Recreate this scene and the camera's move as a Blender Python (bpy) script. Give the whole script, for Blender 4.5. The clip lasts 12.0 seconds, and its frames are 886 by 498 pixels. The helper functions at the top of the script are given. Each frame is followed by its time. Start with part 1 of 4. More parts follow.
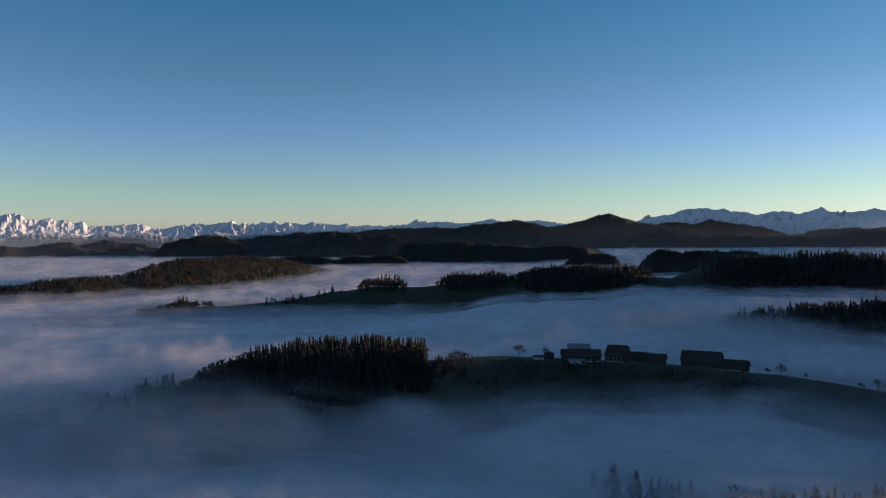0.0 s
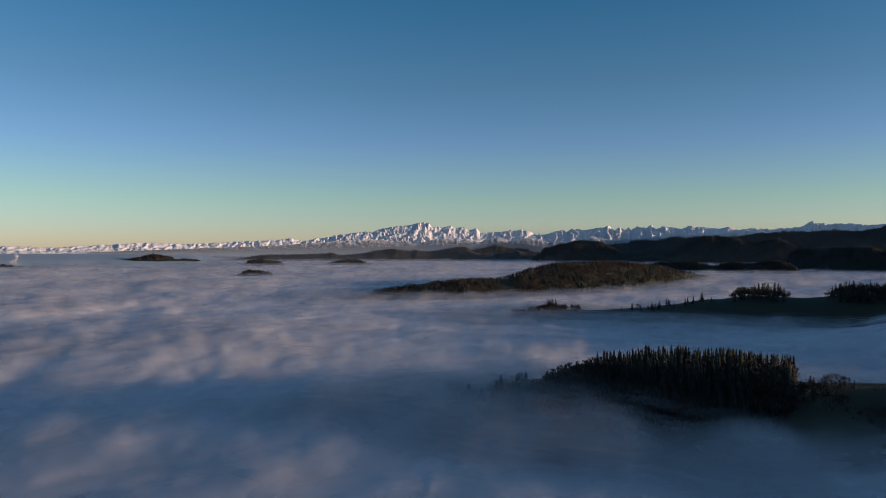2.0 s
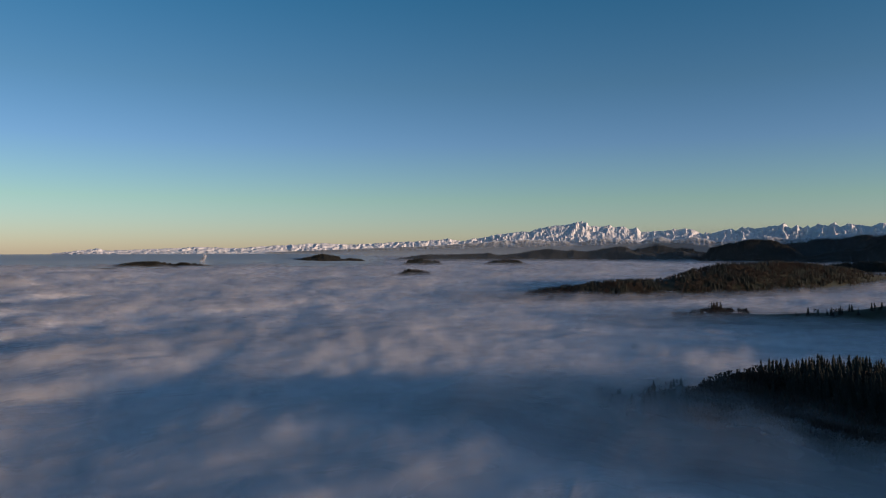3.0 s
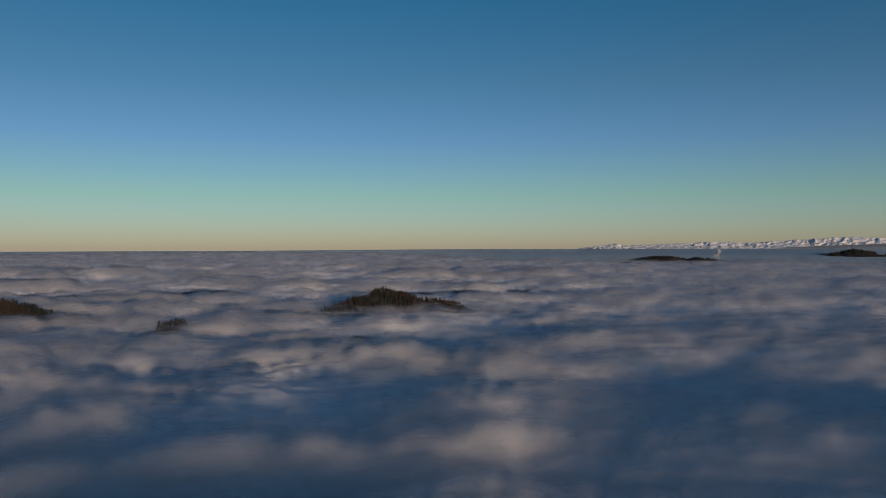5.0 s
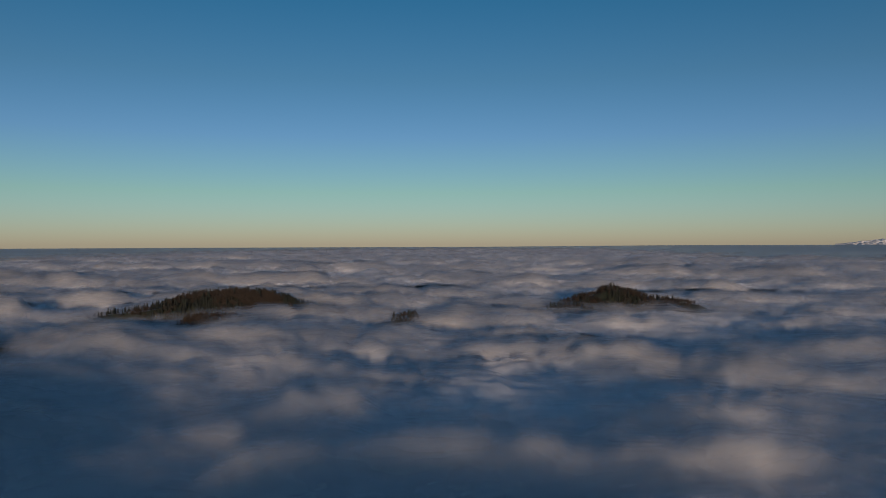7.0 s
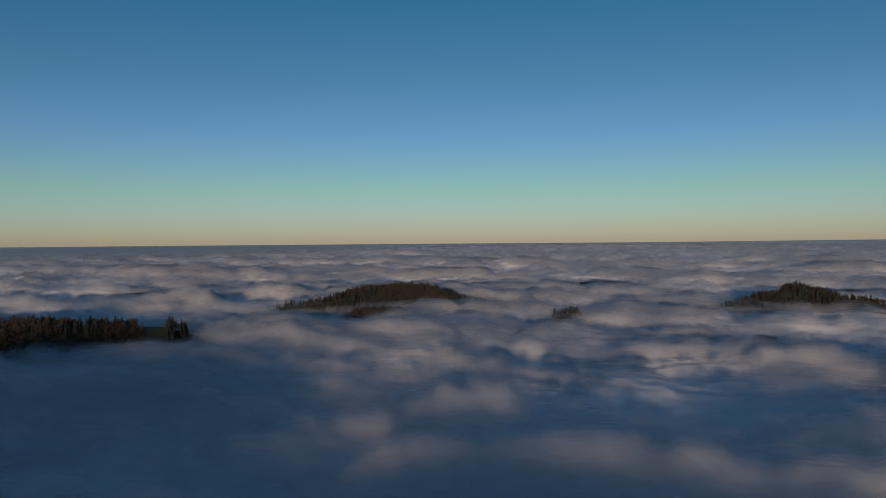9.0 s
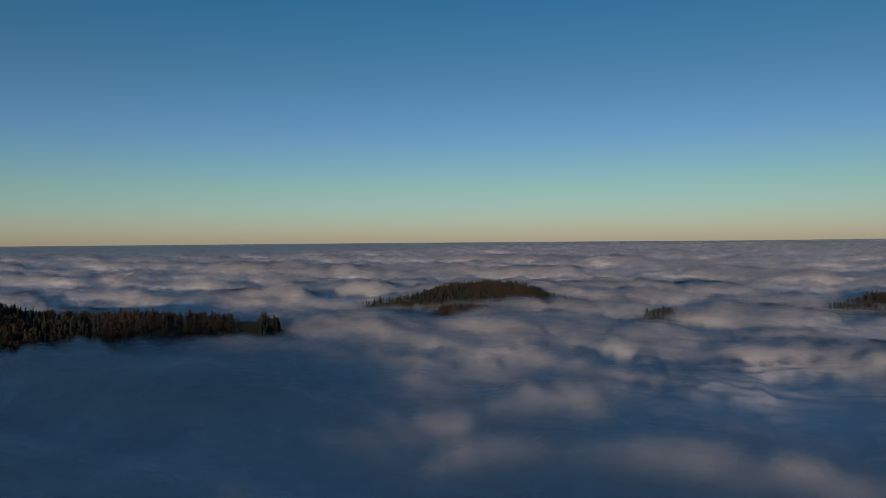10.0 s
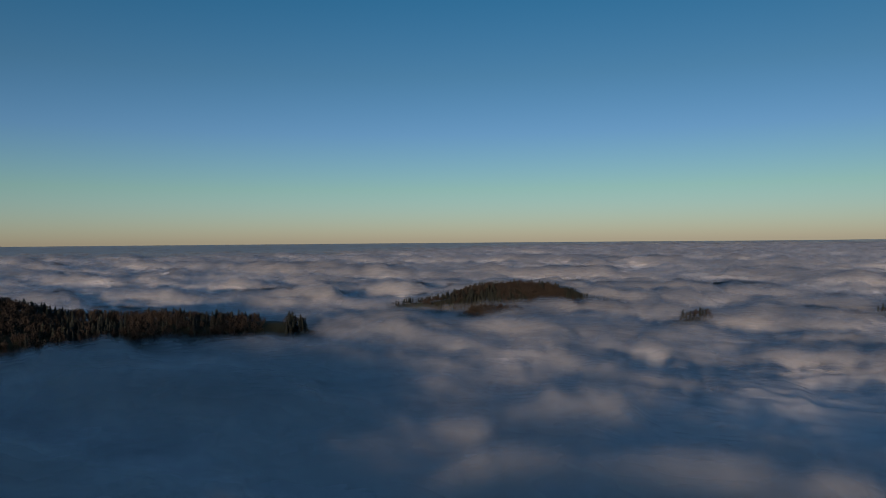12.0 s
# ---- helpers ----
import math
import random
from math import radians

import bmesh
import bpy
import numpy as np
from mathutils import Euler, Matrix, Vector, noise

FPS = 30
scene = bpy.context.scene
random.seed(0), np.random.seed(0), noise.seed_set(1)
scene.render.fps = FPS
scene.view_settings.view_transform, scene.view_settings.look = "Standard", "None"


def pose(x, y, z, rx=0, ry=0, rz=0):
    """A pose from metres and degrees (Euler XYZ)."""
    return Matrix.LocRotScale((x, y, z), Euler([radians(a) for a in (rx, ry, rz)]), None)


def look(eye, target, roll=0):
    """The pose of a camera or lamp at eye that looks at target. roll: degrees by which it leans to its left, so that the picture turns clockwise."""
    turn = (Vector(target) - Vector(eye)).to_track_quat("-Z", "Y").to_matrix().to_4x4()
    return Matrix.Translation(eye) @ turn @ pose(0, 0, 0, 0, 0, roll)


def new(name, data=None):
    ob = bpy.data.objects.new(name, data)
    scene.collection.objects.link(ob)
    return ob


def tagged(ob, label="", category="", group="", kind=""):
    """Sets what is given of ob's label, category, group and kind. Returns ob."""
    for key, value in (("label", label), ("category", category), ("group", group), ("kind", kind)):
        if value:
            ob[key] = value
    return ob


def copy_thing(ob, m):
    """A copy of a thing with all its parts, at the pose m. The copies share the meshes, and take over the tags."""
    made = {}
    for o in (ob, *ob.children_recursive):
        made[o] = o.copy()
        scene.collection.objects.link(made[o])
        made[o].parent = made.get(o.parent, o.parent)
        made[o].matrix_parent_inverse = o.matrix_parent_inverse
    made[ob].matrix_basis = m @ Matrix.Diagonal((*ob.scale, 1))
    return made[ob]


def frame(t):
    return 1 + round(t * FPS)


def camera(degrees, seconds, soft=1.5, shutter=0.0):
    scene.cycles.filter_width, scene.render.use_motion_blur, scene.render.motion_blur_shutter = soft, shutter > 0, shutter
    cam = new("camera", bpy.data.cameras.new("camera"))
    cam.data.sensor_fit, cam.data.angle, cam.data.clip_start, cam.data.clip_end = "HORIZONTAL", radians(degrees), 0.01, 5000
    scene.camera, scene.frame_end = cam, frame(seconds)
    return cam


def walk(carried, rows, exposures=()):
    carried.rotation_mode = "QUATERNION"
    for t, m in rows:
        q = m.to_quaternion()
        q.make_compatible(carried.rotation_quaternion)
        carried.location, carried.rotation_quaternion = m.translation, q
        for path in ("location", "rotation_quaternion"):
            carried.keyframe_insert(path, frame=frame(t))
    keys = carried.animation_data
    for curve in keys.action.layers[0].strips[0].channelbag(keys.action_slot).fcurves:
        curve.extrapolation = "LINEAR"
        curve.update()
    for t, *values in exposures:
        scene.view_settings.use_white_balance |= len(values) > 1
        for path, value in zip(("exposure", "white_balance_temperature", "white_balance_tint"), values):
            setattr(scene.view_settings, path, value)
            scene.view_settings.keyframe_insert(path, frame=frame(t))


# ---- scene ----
cam = camera(62.9, 12.0, soft=0.95)

# seconds, x, y, z, heading (degrees to the left of +y), pitch, roll
PATH = [
    (0.0, 0.0, 0.0, 100.0, 0.00, -0.21, -0.20),
    (0.5, 7.3, -1.6, 100.5, 10.85, -0.07, -0.16),
    (1.0, 14.1, -0.2, 100.9, 21.43, 0.06, -0.09),
    (1.5, 20.0, 2.4, 101.4, 28.53, 0.16, -0.03),
    (1.6, 20.9, 2.9, 101.5, 28.80, 0.17, -0.03),
    (2.0, 24.2, 5.2, 102.0, 29.36, 0.19, -0.02),
    (2.5, 27.6, 7.9, 102.5, 34.15, 0.19, 0.00),
    (3.0, 31.0, 9.8, 102.8, 41.80, 0.19, -0.06),
    (3.5, 33.6, 10.0, 103.0, 51.93, 0.19, -0.06),
    (3.7, 34.0, 9.2, 103.0, 57.00, 0.13, -0.02),
    (4.5, 31.5, -1.5, 102.7, 72.00, -0.05, -0.06),
    (5.3, 25.8, -12.0, 101.9, 86.92, -0.22, -0.08),
    (5.5, 23.5, -12.6, 101.6, 90.70, -0.25, -0.05),
    (5.6, 22.3, -12.5, 101.4, 90.95, -0.25, -0.05),
    (6.0, 17.8, -11.6, 100.9, 91.36, -0.26, -0.05),
    (6.5, 12.9, -9.7, 100.4, 94.24, -0.34, -0.10),
    (7.0, 9.0, -7.4, 100.0, 98.34, -0.40, -0.17),
    (7.5, 5.2, -5.2, 99.7, 102.99, -0.46, -0.22),
    (7.7, 3.5, -4.3, 99.5, 105.03, -0.47, -0.28),
    (8.6, -4.5, -0.2, 98.8, 110.20, -0.59, -0.40),
    (9.5, -13.0, 3.4, 98.0, 114.24, -0.69, -0.47),
    (10.0, -18.5, 4.1, 97.1, 118.75, -0.71, -0.47),
    (10.4, -24.5, 4.3, 96.5, 121.60, -0.72, -0.50),
    (10.6, -28.5, 4.4, 96.1, 121.90, -0.73, -0.52),
    (11.0, -35.0, 4.6, 95.5, 121.89, -0.73, -0.54),
    (11.5, -40.5, 5.3, 95.5, 121.80, -0.72, -0.52),
    (12.0, -43.0, 6.0, 95.6, 121.70, -0.67, -0.48),
]
walk(cam, [(t, pose(x, y, z, 90 + p, 0, h) @ pose(0, 0, 0, 0, 0, r)) for t, x, y, z, h, p, r in PATH],
     exposures=[(0.0, 0.60, 6850, 20), (2.0, 0.41, 6850, 18), (3.6, 0.12, 6700, 14), (5.5, -0.36, 6500, 10), (9.5, -0.28, 6500, 10), (12.0, -0.28, 6500, 10)])

# ---- light: a low winter sun, abeam of the first view and behind the camera in the last ----
SUN_HEADING, SUN_HEIGHT = -75.0, 5.5
world = bpy.data.worlds.new("evening_sky")
scene.world = world
world.use_nodes = True
wn = world.node_tree.nodes
wl = world.node_tree.links
sky = wn.new("ShaderNodeTexSky")
sky.sky_type, sky.sun_disc = "NISHITA", False
sky.sun_elevation, sky.sun_rotation = radians(SUN_HEIGHT), radians(-SUN_HEADING)
sky.altitude, sky.air_density, sky.dust_density, sky.ozone_density = 900, 1.0, 0.6, 2.5
wn["Background"].inputs["Strength"].default_value = 0.31
# evening air: pinkish haze low down, deep blue above; unseen zenith paler, added as fill light
air, height, tint = wn.new("ShaderNodeTexCoord"), wn.new("ShaderNodeSeparateXYZ"), wn.new("ShaderNodeValToRGB")
wl.new(air.outputs["Generated"], height.inputs[0])
wl.new(height.outputs["Z"], tint.inputs["Fac"])
bands = ((0.0, (0.45, 0.46, 0.68)), (0.07, (0.385, 0.445, 0.455)), (0.145, (0.302, 0.37, 0.475)), (0.22, (0.225, 0.33, 0.385)), (0.33, (0.118, 0.31, 0.37)), (0.55, (0.35, 0.40, 0.43)))
while len(tint.color_ramp.elements) < len(bands):
    tint.color_ramp.elements.new(0.5)
for el, (p, c) in zip(tint.color_ramp.elements, bands):
    el.position, el.color = p, (*c, 1)
tinted = wn.new("ShaderNodeMix")
tinted.data_type, tinted.blend_type = "RGBA", "MULTIPLY"
tinted.inputs["Factor"].default_value = 1.0
wl.new(sky.outputs["Color"], tinted.inputs["A"])
wl.new(tint.outputs["Color"], tinted.inputs["B"])
wl.new(tinted.outputs["Result"], wn["Background"].inputs["Color"])

sun_data = bpy.data.lights.new("sun", "SUN")
sun_data.energy, sun_data.angle, sun_data.color = 4.5, radians(2.2), (1.0, 0.735, 0.53)
sun = new("sun", sun_data)
sa, se = radians(SUN_HEADING), radians(SUN_HEIGHT)
sun.matrix_world = look((0, 0, 0), (math.sin(sa) * math.cos(se), -math.cos(sa) * math.cos(se), -math.sin(se)))
scene.cycles.transparent_max_bounces = 24


# ---- numbers: headings, noise, meshes ----
def polar(az, r):
    """x and y of a heading in degrees (to the left of +y) and a distance."""
    a = np.radians(az)
    return -r * np.sin(a), r * np.cos(a)


def grain(x, y, seed):
    """Smooth gradient noise in the plane, about -1 to 1."""
    xi, yi = np.floor(x).astype(np.int64), np.floor(y).astype(np.int64)
    fx, fy = x - xi, y - yi
    u, v = fx * fx * fx * (fx * (fx * 6 - 15) + 10), fy * fy * fy * (fy * (fy * 6 - 15) + 10)

    def corner(i, j):
        h = ((xi + i) * 374761393 + (yi + j) * 668265263 + seed * 1442695041) & 0xFFFFFFFF
        h = ((h ^ (h >> 13)) * 1274126177) & 0xFFFFFFFF
        a = ((h ^ (h >> 16)) & 0xFFFF) / 65536.0 * 2 * np.pi
        return np.cos(a) * (fx - i) + np.sin(a) * (fy - j)

    a, b, c, d = corner(0, 0), corner(1, 0), corner(0, 1), corner(1, 1)
    return 1.5 * ((a + (b - a) * u) + ((c + (d - c) * u) - (a + (b - a) * u)) * v)


def fbm(x, y, size, seed, octaves=4, gain=0.5):
    out, amp, tot = 0.0, 1.0, 0.0
    for k in range(octaves):
        out = out + amp * grain(x / size + 17.3 * k, y / size - 9.1 * k, seed + k)
        tot, amp, size = tot + amp, amp * gain, size / 2.03
    return out / tot


def mesh_np(name, verts, quads=None, tris=None, smooth=False):
    """A mesh from arrays of vertices and of quads or triangles."""
    me = bpy.data.meshes.new(name)
    verts = np.asarray(verts, np.float32)
    loops, starts, totals, at = [], [], [], 0
    for faces, n in ((quads, 4), (tris, 3)):
        if faces is not None and len(faces):
            faces = np.asarray(faces, np.int32)
            loops.append(faces.ravel())
            starts.append(at + np.arange(len(faces), dtype=np.int32) * n)
            totals.append(np.full(len(faces), n, np.int32))
            at += faces.size
    me.vertices.add(len(verts))
    me.vertices.foreach_set("co", verts.ravel())
    me.loops.add(at)
    me.loops.foreach_set("vertex_index", np.concatenate(loops))
    starts, totals = np.concatenate(starts), np.concatenate(totals)
    me.polygons.add(len(starts))
    me.polygons.foreach_set("loop_start", starts)
    me.polygons.foreach_set("loop_total", totals)
    if smooth:
        me.polygons.foreach_set("use_smooth", np.ones(len(starts), bool))
    me.update(calc_edges=True)
    me.validate()
    return me


def lattice(n, m, closed=False):
    """Quads of an n by m lattice of vertices (closed: round in the first index)."""
    i = np.arange(n if closed else n - 1)[:, None]
    j = np.arange(m - 1)[None, :]
    k = (i + 1) % n
    return np.stack([i * m + j, i * m + j + 1, k * m + j + 1, k * m + j], -1).reshape(-1, 4)


# ---- materials ----
def material(name):
    m = bpy.data.materials.new(name)
    m.use_nodes = True
    n = m.node_tree.nodes
    n.clear()
    return m, n, m.node_tree.links


def node(n, kind, **values):
    made = n.new(kind)
    for key, value in values.items():
        made.inputs[key.replace("_", " ")].default_value = value
    return made


def ramp(n, stops):
    r = n.new("ShaderNodeValToRGB")
    e = r.color_ramp.elements
    while len(e) < len(stops):
        e.new(0.5)
    for el, (p, c) in zip(e, stops):
        el.position, el.color = p, (*c, 1) if len(c) == 3 else c
    return r


def grained(name, dark, light, size, rough=0.9, bump=0.0, bump_size=None, island=0.0, metal=0.0, mid=None):
    """A rough surface whose colour wanders between two tones, at two scales, with fine relief."""
    m, n, l = material(name)
    geo = n.new("ShaderNodeNewGeometry")
    tc = n.new("ShaderNodeTexCoord")
    a = node(n, "ShaderNodeTexNoise", Scale=1 / size, Detail=6.0, Roughness=0.6)
    b = node(n, "ShaderNodeTexNoise", Scale=0.17 / size, Detail=3.0)
    l.new(tc.outputs["Object"], a.inputs["Vector"])
    l.new(tc.outputs["Object"], b.inputs["Vector"])
    add = n.new("ShaderNodeMath")
    add.operation = "MULTIPLY_ADD"
    add.inputs[1].default_value, add.inputs[2].default_value = 0.5, -0.1
    s = n.new("ShaderNodeMath")
    l.new(a.outputs["Fac"], s.inputs[0])
    l.new(b.outputs["Fac"], s.inputs[1])
    l.new(s.outputs[0], add.inputs[0])
    last = add
    if island:
        isl = n.new("ShaderNodeMath")
        isl.operation = "MULTIPLY_ADD"
        isl.inputs[1].default_value = island
        l.new(geo.outputs["Random Per Island"], isl.inputs[0])
        l.new(add.outputs[0], isl.inputs[2])
        off = n.new("ShaderNodeMath")
        off.operation = "SUBTRACT"
        off.inputs[1].default_value = island / 2
        l.new(isl.outputs[0], off.inputs[0])
        last = off
    stops = [(0.25, dark), (0.75, light)] if mid is None else [(0.2, dark), (0.5, mid), (0.8, light)]
    r = ramp(n, stops)
    l.new(last.outputs[0], r.inputs["Fac"])
    p = node(n, "ShaderNodeBsdfPrincipled", Roughness=rough, Metallic=metal)
    l.new(r.outputs["Color"], p.inputs["Base Color"])
    if bump:
        bt = node(n, "ShaderNodeTexNoise", Scale=1 / (bump_size or size / 3), Detail=4.0)
        l.new(tc.outputs["Object"], bt.inputs["Vector"])
        bp = node(n, "ShaderNodeBump", Strength=0.6, Distance=bump)
        l.new(bt.outputs["Fac"], bp.inputs["Height"])
        l.new(bp.outputs["Normal"], p.inputs["Normal"])
    o = n.new("ShaderNodeOutputMaterial")
    l.new(p.outputs[0], o.inputs["Surface"])
    return m


def mist(name, size, lo, hi, most, tone=(0.60, 0.60, 0.61), through_share=0.35):
    """Water droplets: a matt, partly see-through veil, thick and thin in patches (lo, hi: noise values where it begins and is full)."""
    m, n, l = material(name)
    tc = n.new("ShaderNodeTexCoord")
    d = node(n, "ShaderNodeBsdfDiffuse", Color=(*tone, 1))
    t = node(n, "ShaderNodeBsdfTranslucent", Color=(*tone, 1))
    mix = n.new("ShaderNodeMixShader")
    mix.inputs[0].default_value = through_share
    l.new(d.outputs[0], mix.inputs[1])
    l.new(t.outputs[0], mix.inputs[2])
    o = n.new("ShaderNodeOutputMaterial")
    if most >= 1.0:
        l.new(mix.outputs[0], o.inputs["Surface"])
        return m
    a = node(n, "ShaderNodeTexNoise", Scale=1 / size, Detail=5.0, Roughness=0.55, Distortion=0.4)
    mp = n.new("ShaderNodeMapping")
    mp.inputs["Scale"].default_value = (1.0, 1.6, 1.0)
    l.new(tc.outputs["Object"], mp.inputs["Vector"])
    l.new(mp.outputs["Vector"], a.inputs["Vector"])
    g = n.new("ShaderNodeMapRange")
    g.interpolation_type = "SMOOTHSTEP"
    g.inputs["From Min"].default_value, g.inputs["From Max"].default_value = lo, hi
    g.inputs["To Max"].default_value = most
    l.new(a.outputs["Fac"], g.inputs["Value"])
    clear = n.new("ShaderNodeBsdfTransparent")
    veil = n.new("ShaderNodeMixShader")
    l.new(g.outputs["Result"], veil.inputs[0])
    l.new(clear.outputs[0], veil.inputs[1])
    l.new(mix.outputs[0], veil.inputs[2])
    l.new(veil.outputs[0], o.inputs["Surface"])
    return m


def fog_body():
    """Dense fog: bright, matt, the light spreading some metres inside it, a little uneven in brightness."""
    m, n, l = material("fog_body")
    tc = n.new("ShaderNodeTexCoord")
    a = node(n, "ShaderNodeTexNoise", Scale=0.006, Detail=5.0, Roughness=0.5)
    l.new(tc.outputs["Object"], a.inputs["Vector"])
    r = ramp(n, [(0.3, (0.62, 0.62, 0.64)), (0.7, (0.76, 0.76, 0.77))])
    l.new(a.outputs["Fac"], r.inputs["Fac"])
    p = node(n, "ShaderNodeBsdfPrincipled", Roughness=1.0)
    p.subsurface_method = "BURLEY"
    p.inputs["Subsurface Weight"].default_value = 1.0
    p.inputs["Subsurface Radius"].default_value = (1.0, 1.0, 1.0)
    p.inputs["Subsurface Scale"].default_value = 24.0
    p.inputs["Specular IOR Level"].default_value = 0.0
    l.new(r.outputs["Color"], p.inputs["Base Color"])
    curls = node(n, "ShaderNodeTexNoise", Scale=1 / 55, Detail=3.0, Roughness=0.5, Distortion=0.5)
    l.new(tc.outputs["Object"], curls.inputs["Vector"])
    relief = node(n, "ShaderNodeBump", Strength=0.5, Distance=6.0)
    l.new(curls.outputs["Fac"], relief.inputs["Height"])
    l.new(relief.outputs["Normal"], p.inputs["Normal"])
    o = n.new("ShaderNodeOutputMaterial")
    l.new(p.outputs[0], o.inputs["Surface"])
    return m


FOG = fog_body()
def veil():
    """Thin mist whose density follows the thickness of the fog there, with wisps."""
    m, n, l = material("fog_veil")
    tc, th = n.new("ShaderNodeTexCoord"), n.new("ShaderNodeAttribute")
    th.attribute_name = "thick"
    mp = n.new("ShaderNodeMapping")
    mp.inputs["Scale"].default_value = (1.25, 1.0, 1.0)
    l.new(tc.outputs["Object"], mp.inputs["Vector"])
    a = node(n, "ShaderNodeTexNoise", Scale=1 / 64, Detail=4.0, Roughness=0.5, Distortion=0.5)
    l.new(mp.outputs["Vector"], a.inputs["Vector"])
    w = n.new("ShaderNodeMath")
    w.operation = "MULTIPLY_ADD"
    w.inputs[1].default_value, w.inputs[2].default_value = 18.0, -9.0
    l.new(a.outputs["Fac"], w.inputs[0])
    s = n.new("ShaderNodeMath")
    l.new(w.outputs[0], s.inputs[0])
    l.new(th.outputs["Fac"], s.inputs[1])
    g = n.new("ShaderNodeMapRange")
    g.interpolation_type = "SMOOTHSTEP"
    for key, value in (("From Min", -1.0), ("From Max", 13.0), ("To Max", 0.36)):
        g.inputs[key].default_value = value
    l.new(s.outputs[0], g.inputs["Value"])
    tone = (0.75, 0.75, 0.76, 1)
    d, t = node(n, "ShaderNodeBsdfDiffuse", Color=tone), node(n, "ShaderNodeBsdfTranslucent", Color=tone)
    curls = node(n, "ShaderNodeTexNoise", Scale=1 / 55, Detail=3.0, Roughness=0.5, Distortion=0.6)
    l.new(mp.outputs["Vector"], curls.inputs["Vector"])
    relief = node(n, "ShaderNodeBump", Strength=0.6, Distance=9.0)
    l.new(curls.outputs["Fac"], relief.inputs["Height"])
    l.new(relief.outputs["Normal"], d.inputs["Normal"])
    both, mix, clear = n.new("ShaderNodeMixShader"), n.new("ShaderNodeMixShader"), n.new("ShaderNodeBsdfTransparent")
    both.inputs[0].default_value = 0.4
    l.new(d.outputs[0], both.inputs[1])
    l.new(t.outputs[0], both.inputs[2])
    l.new(g.outputs["Result"], mix.inputs[0])
    l.new(clear.outputs[0], mix.inputs[1])
    l.new(both.outputs[0], mix.inputs[2])
    o = n.new("ShaderNodeOutputMaterial")
    l.new(mix.outputs[0], o.inputs["Surface"])
    return m


VEIL = veil()
MEADOW = grained("winter_meadow", (0.012, 0.017, 0.008), (0.030, 0.038, 0.017), 14, 0.95, 0.25, 2)
SPRUCE = grained("spruce_needles", (0.006, 0.009, 0.007), (0.018, 0.024, 0.015), 3, 0.9, island=0.5)
TWIGS = grained("bare_twigs", (0.019, 0.014, 0.011), (0.044, 0.031, 0.022), 4, 0.95, island=0.3)
BARK = grained("bark", (0.03, 0.024, 0.018), (0.10, 0.08, 0.06), 0.4, 0.95, 0.02)
FAR_TREES = grained("far_trees", (0.006, 0.009, 0.007), (0.040, 0.031, 0.021), 30, 0.95, island=0.9, mid=(0.018, 0.019, 0.014))
FAR_WOOD = grained("far_woodland", (0.006, 0.008, 0.007), (0.030, 0.025, 0.018), 28, 0.95, mid=(0.014, 0.015, 0.012))


